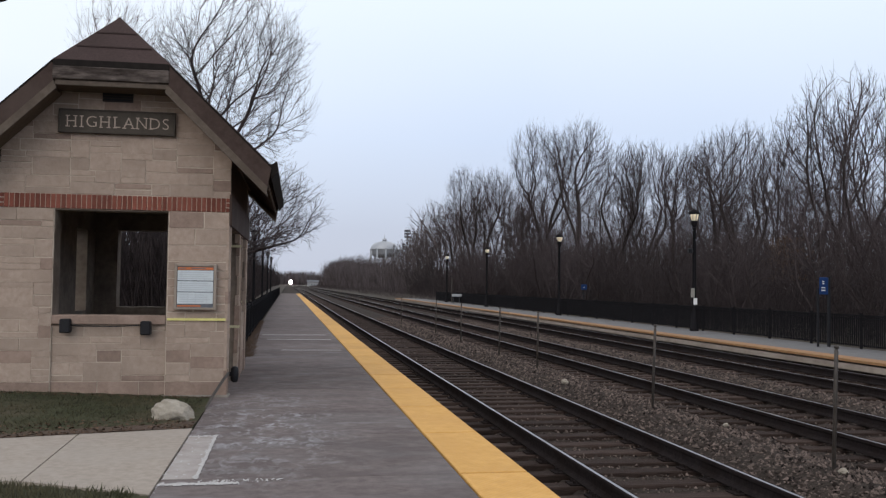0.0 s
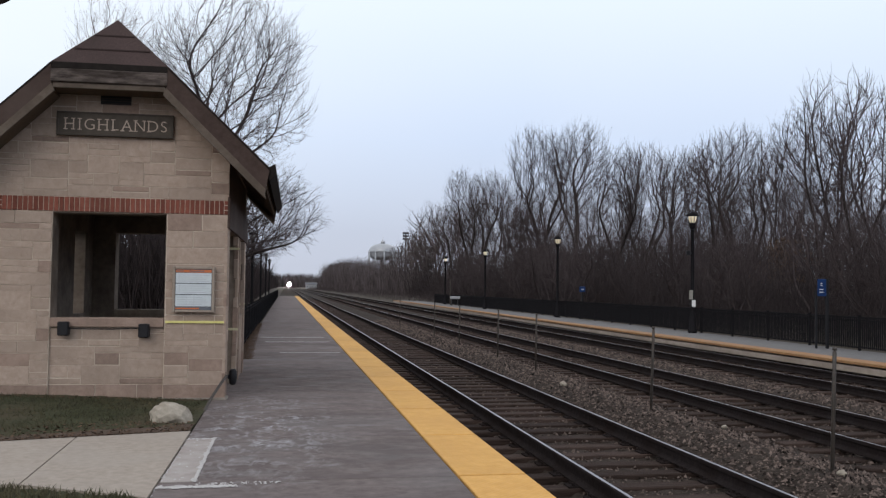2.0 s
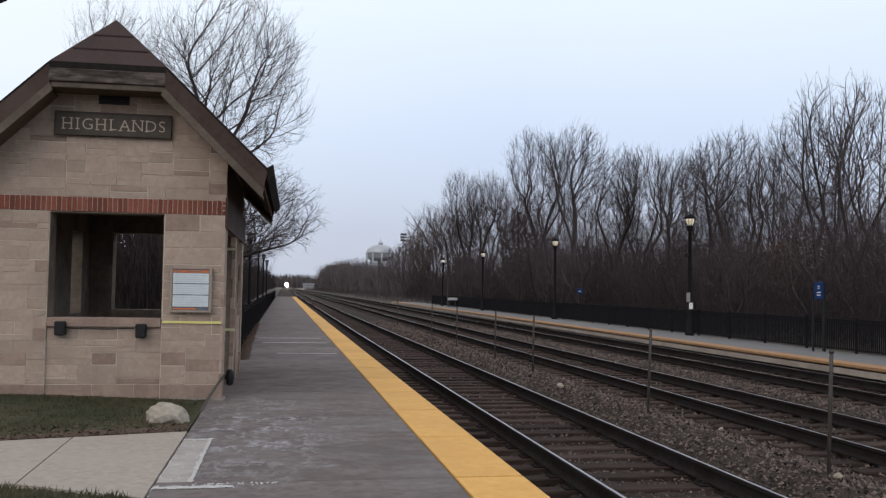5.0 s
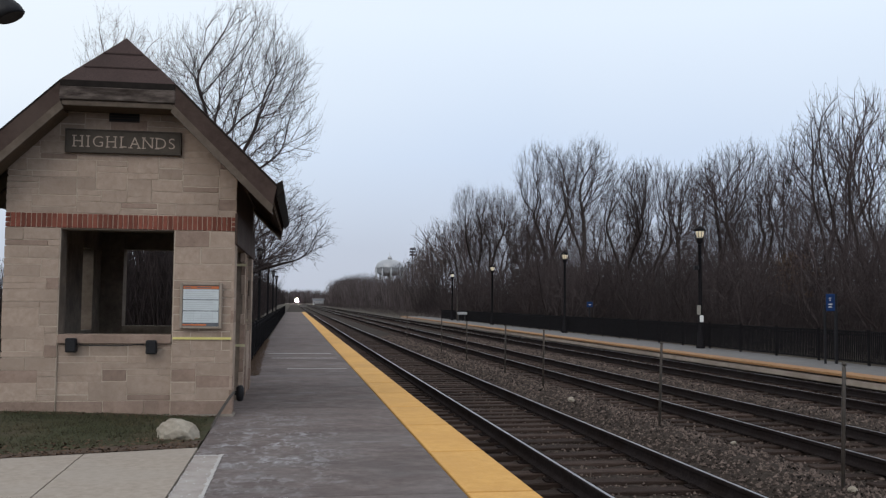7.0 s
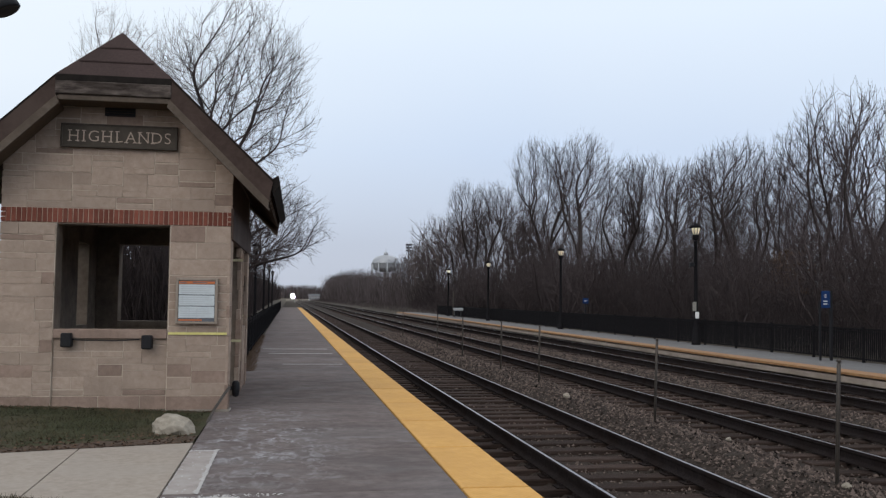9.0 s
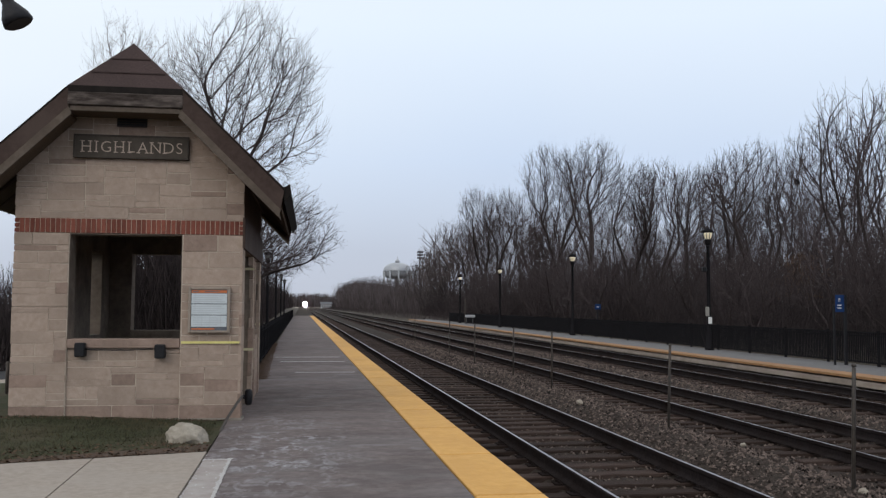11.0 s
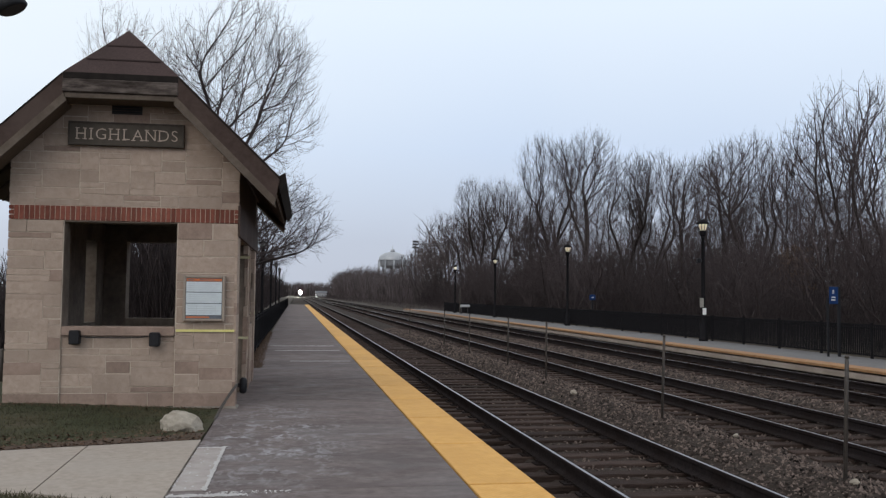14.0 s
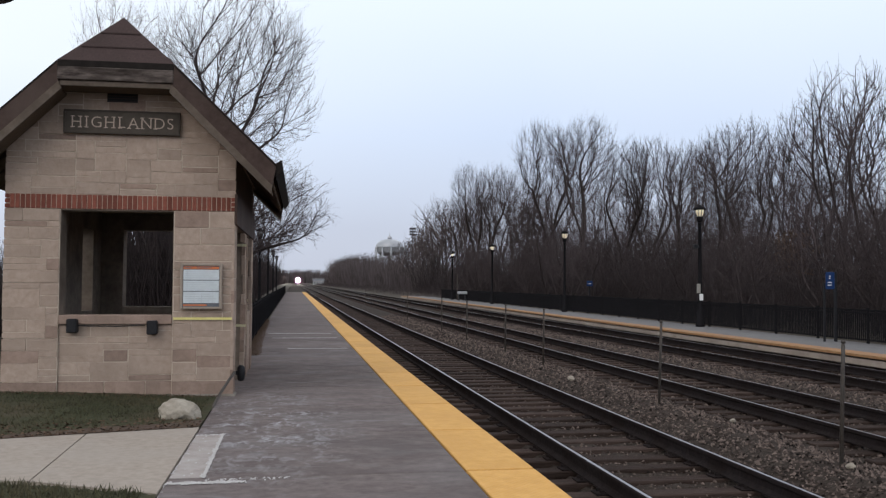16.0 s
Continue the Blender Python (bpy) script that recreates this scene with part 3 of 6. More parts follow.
def grown_tree(seed, height, R, fork, limbs=4, tilt=(8, 34), low=None, wide=0.62, points=900, lean=0.0, wander=0.06, rise=0.08, keen=0.5,
               thin=0.010, twig=0.55, twigs=2, lift=0.5, trunk_r=None, offset=(0.0, 0.0), fan=None, fine=2, bends=1, label="", group="woodland trees"):
    """One leafless tree. Limbs leave a fork, and branches then grow step by step towards free points of the crown's
    space, so that they bend, divide and thin out as real ones do; twigs close the outline."""
    rng = np.random.default_rng(seed)
    low = fork * 0.9 if low is None else low
    step = height * 0.026
    phase = rng.random(3) * 6.28
    # the crown's free points, more of them towards its outside
    n = points * 8
    f = rng.random(n)
    a = rng.random(n) * 6.28
    k = np.where(f < wide, 0.34 + 0.66 * np.sin(0.5 * math.pi * f / wide), np.sqrt(np.clip(1 - ((f - wide) / (1 - wide)) ** 2, 0, 1)))
    k = k * (1 + 0.16 * np.sin(2 * a + phase[0]) + 0.12 * np.sin(3 * a + 5 * f + phase[1]) + 0.09 * np.sin(5 * a - 8 * f + phase[2]))
    chosen = np.nonzero(rng.random(n) < (k / 1.3) ** 2)[0][:points * 3]
    f, a, k, n = f[chosen], a[chosen], k[chosen], len(chosen)
    rr = R * k * rng.random(n) ** 0.45
    free = np.stack([rr * np.cos(a) + offset[0] * (0.3 + 0.7 * f), rr * np.sin(a) + offset[1] * (0.3 + 0.7 * f), low + (height - low) * f], -1)
    # clumps with small gaps between them
    mids = free[rng.choice(n, 60, replace=False)]
    near = np.min(np.linalg.norm(free[:, None] - mids[None], axis=2), axis=1)
    free = free[np.argsort(near * rng.uniform(0.1, 1.9, n))[:points]]

    pos, par = [np.array([0.0, 0.0, -0.2])], [-1]
    d = np.array([lean, 0.0, 1.0])
    for i in range(max(3, round((fork + 0.2) / step))):
        d = d + rng.normal(0, 0.035, 3)
        d[2] = 1.0
        pos.append(pos[-1] + d / np.linalg.norm(d) * (fork + 0.2) / max(3, round((fork + 0.2) / step)))
        par.append(len(pos) - 2)
    crotch = len(pos) - 1
    for j in range(limbs):
        az = 6.283 * (j + rng.uniform(-0.25, 0.25)) / limbs + phase[0]
        t = math.radians(tilt[0] + (tilt[1] - tilt[0]) * ((j * 0.618 + 0.3) % 1.0))
        d = np.array([math.cos(az) * math.sin(t), math.sin(az) * math.sin(t), math.cos(t)])
        if fan:
            t = math.radians(fan[0] + (fan[1] - fan[0]) * (j + 0.5) / limbs)
            d = np.array([math.sin(t), rng.uniform(-0.35, 0.35), math.cos(t)])
        at = max(1, crotch - (0 if j < 2 else rng.integers(0, 4)))
        for i in range(int((height - fork) * rng.uniform(0.42, 0.62) / step)):
            d = d + rng.normal(0, wander, 3) + np.array([0, 0, rise * 0.35])
            d /= np.linalg.norm(d)
            pos.append(pos[at] + d * step)
            par.append(at)
            at = len(pos) - 1
    # each free point, from the fork outwards, joins the branch that brings it there by the shortest way
    first = len(pos)
    P = np.zeros((first + len(free), 3))
    P[:first] = pos
    way = np.zeros(len(P))
    for i in range(crotch + 1, first):
        way[i] = way[par[i]] + 0.72 * np.linalg.norm(P[i] - P[par[i]])
    for i in range(crotch):
        way[i] = 1e3
    free = free[np.argsort(np.linalg.norm(free - P[crotch], axis=1))]
    for i, p in enumerate(free):
        k = first + i
        dx = np.sqrt(((P[:k] - p) ** 2).sum(1))
        j = int(np.argmin(dx + keen * way[:k]))
        P[k] = p
        way[k] = way[j] + dx[j]
        par.append(j)
    par = np.array(par)
    n = len(P)
    # thickness: what a branch carries adds up towards the trunk
    load = np.zeros(n)
    heir = np.full(n, -1)
    heavy = np.zeros(n)
    for i in range(n - 1, 0, -1):
        if load[i] == 0:
            load[i] = thin ** 2.15
        p = par[i]
        load[p] += load[i]
        if load[i] > heavy[p]:
            heavy[p], heir[p] = load[i], i
    rad = load ** (1 / 2.15)
    if trunk_r:
        rad = np.maximum(thin, rad * (1 + (trunk_r / rad[1] - 1) * np.clip((rad - thin) / (rad[1] - thin), 0, 1)))
    inner = np.nonzero((heir >= 0) & (np.arange(n) > 1))[0]
    for _ in range(2):
        P[inner] = 0.4 * P[inner] + 0.3 * (P[par[inner]] + P[heir[inner]])
    trunk, boughs = [], []
    for i in range(1, n):
        if heir[par[i]] == i and par[i] != 0:
            continue
        chain = [par[i], i]
        while heir[chain[-1]] >= 0:
            chain.append(heir[chain[-1]])
        pts, rs = P[chain].copy(), rad[chain].copy()
        rs[0] = rs[1]
        if par[i] == 0:
            rs[0] *= 1.25
        rs[-1] *= 0.45
        big = rs[1] > 5.5 * thin
        (trunk if big else boughs).append((0 if rs[1] > 9 * thin else 1 if big else 2, pts, rs))
    # twigs on the thin wood
    host = np.nonzero(rad < 2.6 * thin)[0]
    host = host[host > crotch]
    host = np.repeat(host, twigs)
    up = P[host] - P[par[host]]
    up /= np.linalg.norm(up, axis=1)[:, None] + 1e-9
    start = P[host] - (P[host] - P[par[host]]) * 0.9 * rng.random((len(host), 1))

    def spray(start, axis, length, r, bends=2):
        m = len(start)
        d = axis + rng.normal(0, 0.48, (m, 3)) + np.array([0, 0, lift * 0.5])
        d /= np.linalg.norm(d, axis=1)[:, None]
        ln = length * rng.uniform(0.45, 1.3, (m, 1))
        mid = start + d * ln * 0.5
        end = mid + (d + np.array([0, 0, lift * 0.45]) + rng.normal(0, 0.16, (m, 3))) * ln * 0.5
        u = np.cross(d, (0.3, 0.9, 0.2))
        u /= np.linalg.norm(u, axis=1)[:, None] + 1e-9
        w = np.cross(d, u)
        rings = []
        for c, rf in ((start, 1.0), (mid, 0.8), (end, 0.35))[::3 - bends]:
            for q in range(3):
                rings.append(c + r * rf * (math.cos(2.0944 * q) * u + math.sin(2.0944 * q) * w))
        v = np.stack(rings, 1).reshape(-1, 3)
        quad = np.array([(l * 3 + q, l * 3 + (q + 1) % 3, l * 3 + 3 + (q + 1) % 3, l * 3 + 3 + q) for l in range(bends) for q in range(3)])
        return v, ((np.arange(m) * 3 * (bends + 1))[:, None, None] + quad[None]).reshape(-1, 4), mid, end, d

    v1, f1, mid, end, d1 = spray(start, up, twig, thin * 0.75, bends)
    tips = np.concatenate([mid, end][2 - fine:]) if fine else end[:1]
    v2, f2 = spray(tips, np.concatenate([d1, d1])[:len(tips)], twig * 0.6, thin * 0.55, 1)[:2]
    v0, f0 = tubes(boughs, {0: 8, 1: 6, 2: 3})
    vs = np.concatenate([v0, v1, v2])
    fs = np.concatenate([f0, f1 + len(v0), f2 + len(v0) + len(v1)])
    tree = thing("tree", label, "tree", group)
    part("trunk", big_mesh("trunk", *tubes(trunk, {0: 8, 1: 6, 2: 3}), BARK), None, tree)
    part("crown", big_mesh("crown", vs, fs, TWIG), None, tree)
    return tree


SKY_Q = (0.018, 0.033, 0.0385, 0.0806, 0.116, 0.1305, 0.155, 0.168, 0.22, 0.246, 0.333, 0.368, 0.424, 0.487, 0.546, 0.62, 0.70)
SKY_H = (0.010, 0.012, 0.029, 0.036, 0.040, 0.056, 0.078, 0.130, 0.140, 0.182, 0.203, 0.175, 0.164, 0.182, 0.200, 0.262, 0.26)


def skyline(q):
    """Height over the eye per metre of distance of the woods' top, by the direction x / y."""
    return np.interp(q, SKY_Q, SKY_H)


COARSE_LABEL = "tall leafless tree with stout upswept limbs and stubby twigs"
WOOD_LABEL = "tall leafless grey-brown tree with a fine bare winter crown"
BACK_LABEL = "leafless tree standing deeper in the winter woods"


def right_woods():
    """The trees behind the far platform's fence: the named ones of the skyline, and the rows behind them."""
    rows = (
        # x, y, seed, height, half width, fork, limbs, tilt, crown's base, offset
        (27, 145.2, 61, 14.0, 3.4, 4.2, 4, (10, 48), 5.0, -1.6),
        (26, 124.2, 62, 18.3, 3.2, 3.5, 5, (5, 32), 6.5, -1.9),
        (29, 130.8, 63, 19.6, 3.2, 5.0, 4, (4, 28), 7.0, 0.5),
        (25, 83.8, 64, 17.2, 3.5, 5.6, 6, (8, 50), 8.6, -1.4),
        (26, 78.8, 65, 17.0, 2.8, 5.4, 5, (6, 44), 8.2, 0.3),
        (25, 65.1, 66, 12.9, 2.1, 3.4, 5, (8, 42), 4.6, 0.1),
        (27, 65.4, 67, 13.1, 2.0, 3.2, 5, (8, 40), 4.6, 0.0),
        (26, 57.1, 68, 11.5, 1.6, 2.8, 4, (6, 36), 4.0, 0.0),
        (25, 46.8, 69, 11.1, 2.6, 2.7, 7, (12, 56), 3.9, -0.2),
        (29, 58.0, 70, 12.5, 2.1, 3.0, 5, (8, 40), 4.2, 0.0),
    )
    made = []
    for x, y, seed, h, half, fork, limbs, tilt, low, off in rows:
        t = grown_tree(seed, h, half, fork, limbs, tilt, low, points=1850, twigs=1, lift=0.9, offset=(off, 0.0), lean=0.04 * off, twig=0.036 * h, trunk_r=0.0125 * h,
                       thin=0.0075 + 0.00003 * y, label=WOOD_LABEL)
        t.location = (x, y, -0.15)
        made.append(t)
    for x, y, seed, h, half, fork, limbs, off in ((25, 39.3, 71, 11.0, 2.0, 2.6, 6, -0.5), (26, 39.3, 72, 12.5, 2.6, 4.6, 7, -0.1), (25, 35.6, 73, 10.9, 2.0, 3.2, 6, 0.0), (27, 38.0, 74, 11.2, 2.2, 3.0, 6, 0.0)):
        t = grown_tree(seed, h, half, fork, limbs, (8, 38), fork * 1.1, points=430, offset=(off, 0.0), rise=0.06, keen=0.6, thin=0.012, twig=0.5, twigs=1, lift=1.1,
                       trunk_r=0.10, label=COARSE_LABEL)
        t.location = (x, y, -0.15)
        made.append(t)
    # the rows behind
    rng = random.Random(5)
    rear = [grown_tree(90 + i, 14.0, 2.9, 4.6, 5, (8, 44), 4.8, points=480, twigs=1, fine=1, twig=0.65, thin=0.0118, trunk_r=0.09, label=BACK_LABEL) for i in range(4)]
    for k in range(46):
        q = 0.17 + 0.44 * ((k + rng.random()) / 46) ** 1.1
        x = 29 + 17 * rng.random()
        thin_out = 0.86 if 0.40 < q < 0.57 else 1.0
        h = thin_out * (EYE_Z + skyline(q) * (0.985 * x / q + 0.17 * x)) * rng.uniform(0.52, 0.82)
        ob = rear[k] if k < 4 else copy_thing(rear[k % 4], Matrix())
        ob.matrix_world = pose(x, x / q, -0.15, 0, 0, rng.uniform(0, 360))
        s = h / 14.0
        ob.scale = (s * 1.1, s * 1.1, s)
    for k in range(12):
        q = 0.585 + 0.17 * (k + rng.random()) / 12
        x = 27.5 + 7 * rng.random()
        h = (EYE_Z + skyline(q) * (0.985 * x / q + 0.17 * x)) * rng.uniform(0.42, 0.64)
        ob = copy_thing(rear[k % 4], pose(x, x / q, -0.15, 0, 0, rng.uniform(0, 360)))
        ob.scale = (h / 14.0, h / 14.0, h / 14.0)
    # small trees that fill the space beside the fence
    small = [grown_tree(80 + i, 4.6, 1.5, 0.7, 6, (10, 55), 0.7, points=380, wander=0.10, thin=0.0072, twig=0.55, twigs=1, fine=1, trunk_r=0.05, label="tangled leafless thicket shrub behind the platform fence",
                        group="thicket shrubs") for i in range(3)]
    for k in range(54):
        y = 19 + 92 * (k / 54) ** 1.15 + rng.uniform(-1, 1)
        x = 18.2 + rng.uniform(0, 6.5)
        ob = small[k] if k < 3 else copy_thing(small[k % 3], Matrix())
        ob.matrix_world = pose(x, y, -0.2, 0, 0, rng.uniform(0, 360))
        s = rng.uniform(0.65, 1.05) * (1 + y / 190)
        ob.scale = (s * 1.1, s * 1.1, s)


def dense_tree():
    """A low tree whose crown is so full of fine twigs that it shows as a dark mass."""
    tree = grown_tree(96, 9.4, 2.9, 1.4, 8, (8, 46), 1.4, wide=0.55, points=2000, thin=0.015, twig=0.55, trunk_r=0.12, keen=0.45, label="dense dark tree full of fine twigs among open bare trees")
    tree.location = (23.0, 84.8, -0.15)


def withered_shrub():
    """A shrub that has kept its dead leaves: bare wood and a crown of small curled leaves."""
    tree = grown_tree(97, 4.4, 1.25, 1.2, 4, (8, 40), 1.5, points=320, twigs=1, thin=0.007, twig=0.4, trunk_r=0.05, label="small tree with withered tan leaves among bare shrubs", group="thicket shrubs")
    tree.location = (24.0, 40.9, -0.2)
    rng = np.random.default_rng(98)
    n = 2600
    mids = np.stack([rng.normal(0, 0.5, 26), rng.normal(0, 0.5, 26), rng.uniform(2.4, 4.3, 26)], -1)
    c = mids[rng.integers(0, 26, n)] + rng.normal(0, 1, (n, 3)) * (0.28, 0.28, 0.12)
    d1, d2 = rng.normal(0, 0.035, (n, 3)), rng.normal(0, 0.035, (n, 3))
    v = np.stack([c - d1, c + d2, c + d1, c - d2 * 0.6 + (0, 0, 0.015)], 1)
    part("foliage", big_mesh("foliage", v.reshape(-1, 3), np.arange(n * 4).reshape(n, 4), DEAD_LEAF), None, tree, "curled tan dead leaves")


def nest():
    rng = np.random.default_rng(19)
    n = 260
    d = rng.normal(0, 1, (n, 3))
    d /= np.linalg.norm(d, axis=1)[:, None]
    p = d * (0.12 + 0.12 * rng.random((n, 1))) * np.array([1, 1, 0.8])
    t = np.cross(d, rng.normal(0, 1, (n, 3)))
    t /= np.linalg.norm(t, axis=1)[:, None]
    v = np.stack([p - t * 0.16, p + t * 0.16, p + d * 0.03, p - d * 0.03], 1)
    f = (np.arange(n) * 4)[:, None, None] + np.array([(0, 1, 2), (0, 3, 1), (0, 2, 3), (1, 3, 2)])[None]
    ob = tagged(new("leaf_nest", big_mesh("leaf_nest", v.reshape(-1, 3), f.reshape(-1, 3), THICKET)), "dark ragged nest of leaves and twigs in a bare tree", "nest")
    ob.location = (24.2, 41.2, 7.85)
    ob.scale = (0.6, 0.6, 0.6)


def far_trees():
    """Light trees along the line beyond the platforms."""
    kinds = [grown_tree(40 + i, 10, 2.6, 1.8, 5, (5, 34), 2.2, points=340, twig=0.9, twigs=1, fine=0, thin=0.018, trunk_r=0.14, label="distant bare tree on the wooded bank of the railway", group="distant trees") for i in range(3)]
    # distant trees take the wood colour paled for haze
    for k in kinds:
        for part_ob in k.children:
            part_ob.data.materials[0] = HAZED_WOOD
    rng = random.Random(8)
    for i in range(66):
        y = 160 + 520 * (i / 66) ** 1.5 + rng.uniform(-4, 4)
        x = max(23 + rng.uniform(0, 9) + (y - 160) * 0.012, 0.041 * y)
        h = (EYE_Z + skyline(x / y) * y) * rng.uniform(0.72, 0.98)
        s = h / 10
        ob = copy_thing(kinds[i % 3], pose(x, y, -0.15, 0, 0, rng.uniform(0, 360))) if i > 2 else kinds[i]
        if i <= 2:
            ob.location = (x, y, -0.15)
        ob.scale = (s, s, s)
    for i in range(26):
        y = 75 + 500 * (i / 26) ** 1.5
        ob = copy_thing(kinds[i % 3], pose(-6 - rng.uniform(0, 6) - y * 0.012, y, -0.15, 0, 0, rng.uniform(0, 360)))
        s = rng.uniform(0.55, 0.8)
        ob.scale = (s, s, s)


def stems(name, n, place, tall, thick, seed, material, label, lean=0.25, category="brush"):
    """Many slim tapering stems as one mass; place(rng, n) gives x and y."""
    rng = np.random.default_rng(seed)
    x, y = place(rng, n)
    z0 = np.full(n, -0.25)
    h = tall(rng, n, x, y)
    lx, ly = rng.normal(0, lean, n) * h, rng.normal(0, lean, n) * h
    start = rng.random(n) ** 2 * 0.55 * h
    r = thick(rng, n, y)
    ring = []
    for f, rf in ((0.0, 1.0), (0.55, 0.65), (1.0, 0.25)):
        cx = x + lx * f + rng.normal(0, 0.05, n) * h * (f > 0)
        cy = y + ly * f
        cz = z0 + start + (h - start) * f
        for k in range(3):
            a = 2.094 * k
            ring.append(np.stack([cx + r * rf * math.cos(a), cy + r * rf * math.sin(a), cz], -1))
    v = np.stack(ring, 1).reshape(-1, 3)
    q = []
    for lev in range(2):
        for k in range(3):
            q.append((lev * 3 + k, lev * 3 + (k + 1) % 3, lev * 3 + 3 + (k + 1) % 3, lev * 3 + 3 + k))
    f = (np.arange(n) * 9)[:, None, None] + np.array(q)[None]
    tagged(new(name, big_mesh(name, v, f.reshape(-1, 4), material)), label, category, kind="stuff")


def woods_mass():
    def near(rng, n):
        y = 14 + 150 * rng.random(n) ** 1.2
        return 18.5 + 26 * rng.random(n) ** 1.3 + y * 0.02, y

    stems("undergrowth", 23000, near, lambda rng, n, x, y: 1.0 + (x - 18) * 0.10 + rng.random(n) ** 2.5 * (2.6 + 0.021 * y), lambda rng, n, y: 0.007 + 0.007 * rng.random(n) + y * 0.00010,
          21, THICKET, "dense dark leafless undergrowth behind the platform fence", 0.42)

    def deep(rng, n):
        y = 30 + 170 * rng.random(n) ** 1.2
        return 38 + 20 * rng.random(n) + y * 0.05, y

    # saplings in the haze-paled colour, as depth between the trunks
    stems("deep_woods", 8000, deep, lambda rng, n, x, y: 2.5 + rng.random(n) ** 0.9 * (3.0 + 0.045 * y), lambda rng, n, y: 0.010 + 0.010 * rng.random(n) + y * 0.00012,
          28, HAZED_WOOD, "bare saplings behind the first trees, coloured pale grey as haze", 0.18, "woods")

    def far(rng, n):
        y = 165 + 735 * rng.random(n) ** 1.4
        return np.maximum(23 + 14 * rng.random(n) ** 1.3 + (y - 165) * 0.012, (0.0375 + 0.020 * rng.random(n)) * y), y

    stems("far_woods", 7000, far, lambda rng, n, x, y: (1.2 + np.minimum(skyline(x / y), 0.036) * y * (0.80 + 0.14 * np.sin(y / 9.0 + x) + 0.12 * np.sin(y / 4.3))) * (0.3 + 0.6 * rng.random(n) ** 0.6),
          lambda rng, n, y: 0.03 + 0.00024 * y, 22, HAZED_WOOD, "distant mass of bare brown trees along the railway", 0.16, "woods")

    def bank(rng, n):
        y = 104 + 520 * rng.random(n) ** 1.5
        return 14.6 + 10 * rng.random(n), y

    stems("bank_brush", 4500, bank, lambda rng, n, x, y: 0.25 + rng.random(n) ** 2.2 * 1.5, lambda rng, n, y: 0.012 + 0.00009 * y,
          27, TWIG, "low brown brush on the bank beyond the platform", 0.3)

    def left(rng, n):
        y = 60 + 800 * rng.random(n) ** 1.3
        return -7 - 40 * rng.random(n) ** 1.5, y

    stems("left_woods", 6000, left, lambda rng, n, x, y: (3 + rng.random(n) ** 0.8 * (7 + 1.5 * np.sin(y / 23.0))) * np.where(x / y < -0.2, 0.45, 1.0), lambda rng, n, y: 0.02 + 0.00022 * y,
          23, THICKET, "distant mass of bare brown trees beyond the fence", 0.12, "woods")

    def verge(rng, n):
        y = 24 + 380 * rng.random(n) ** 2.1
        return -2.4 - 9 * rng.random(n) ** 1.3 - y * 0.01, y

    stems("fence_scrub", 13000, verge, lambda rng, n, x, y: (1.8 + rng.random(n) ** 1.3 * (3.8 + np.minimum(y * 0.012, 2.0))) * np.where(x / y < -0.2, 0.5, 1.0), lambda rng, n, y: 0.012 + 0.012 * rng.random(n) + y * 0.0001,
          26, THICKET, "tangled leafless scrub behind the platform fence", 0.2)

    def yard(rng, n):
        return -4.0 - 34 * rng.random(n), 46 + 32 * rng.random(n)

    stems("left_undergrowth", 4500, yard, lambda rng, n, x, y: (1.5 + rng.random(n) ** 1.5 * 4.0) * np.where(x / y < -0.2, 0.72, 1.0), lambda rng, n, y: 0.02 + 0.02 * rng.random(n),
          25, THICKET, "dark leafless scrub beyond the road behind the shelter", 0.2)

    def end(rng, n):
        return -120 + 420 * rng.random(n), 1250 + 250 * rng.random(n)

    # horizon haze comes from the pale stem colour
    stems("horizon_woods", 5000, end, lambda rng, n, x, y: 9 + rng.random(n) * 12, lambda rng, n, y: 0.5 + 0.6 * rng.random(n), 24, HAZED_WOOD,
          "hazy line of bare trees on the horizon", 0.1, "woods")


def left_trees():
    grp = "trees by the shelter"
    big = grown_tree(31, 13.2, 3.2, 6.6, 8, low=4.9, wide=0.58, points=2900, twigs=1, offset=(0.55, 0.0), fan=(-32, 56), bends=2, thin=0.0064, twig=0.52, lift=0.9,
                     trunk_r=0.17, label="large leafless tree spreading over the platform fence", group=grp)
    big.location = (-2.45, 36, 0)
    other = grown_tree(32, 16.4, 1.5, 8.0, 5, (3, 18), 9.0, points=520, twigs=1, lift=0.9, thin=0.0066, twig=0.6, trunk_r=0.15, label="slender leafless tree behind the stone shelter", group=grp)
    other.location = (-9.3, 48, 0)
    copy_thing(other, pose(-7.6, 48.6, -0.8, 0, 0, 100))
    low = grown_tree(35, 7.3, 2.9, 2.9, 4, (10, 40), 2.9, wide=0.34, points=850, wander=0.13, rise=0.0, keen=0.4, thin=0.0085, twig=0.45, lift=0.05, trunk_r=0.15, offset=(0.55, 0.0),
                     label="low spreading leafless tree beside the platform fence", group=grp)
    low.location = (-1.75, 42, 0)
    copy_thing(low, pose(-2.9, 58, 0, 0, 0, 140))
    copy_thing(low, pose(-2.5, 34.5, -0.6, 0, 0, 205))


right_woods()
dense_tree()
withered_shrub()
nest()
woods_mass()
far_trees()
left_trees()


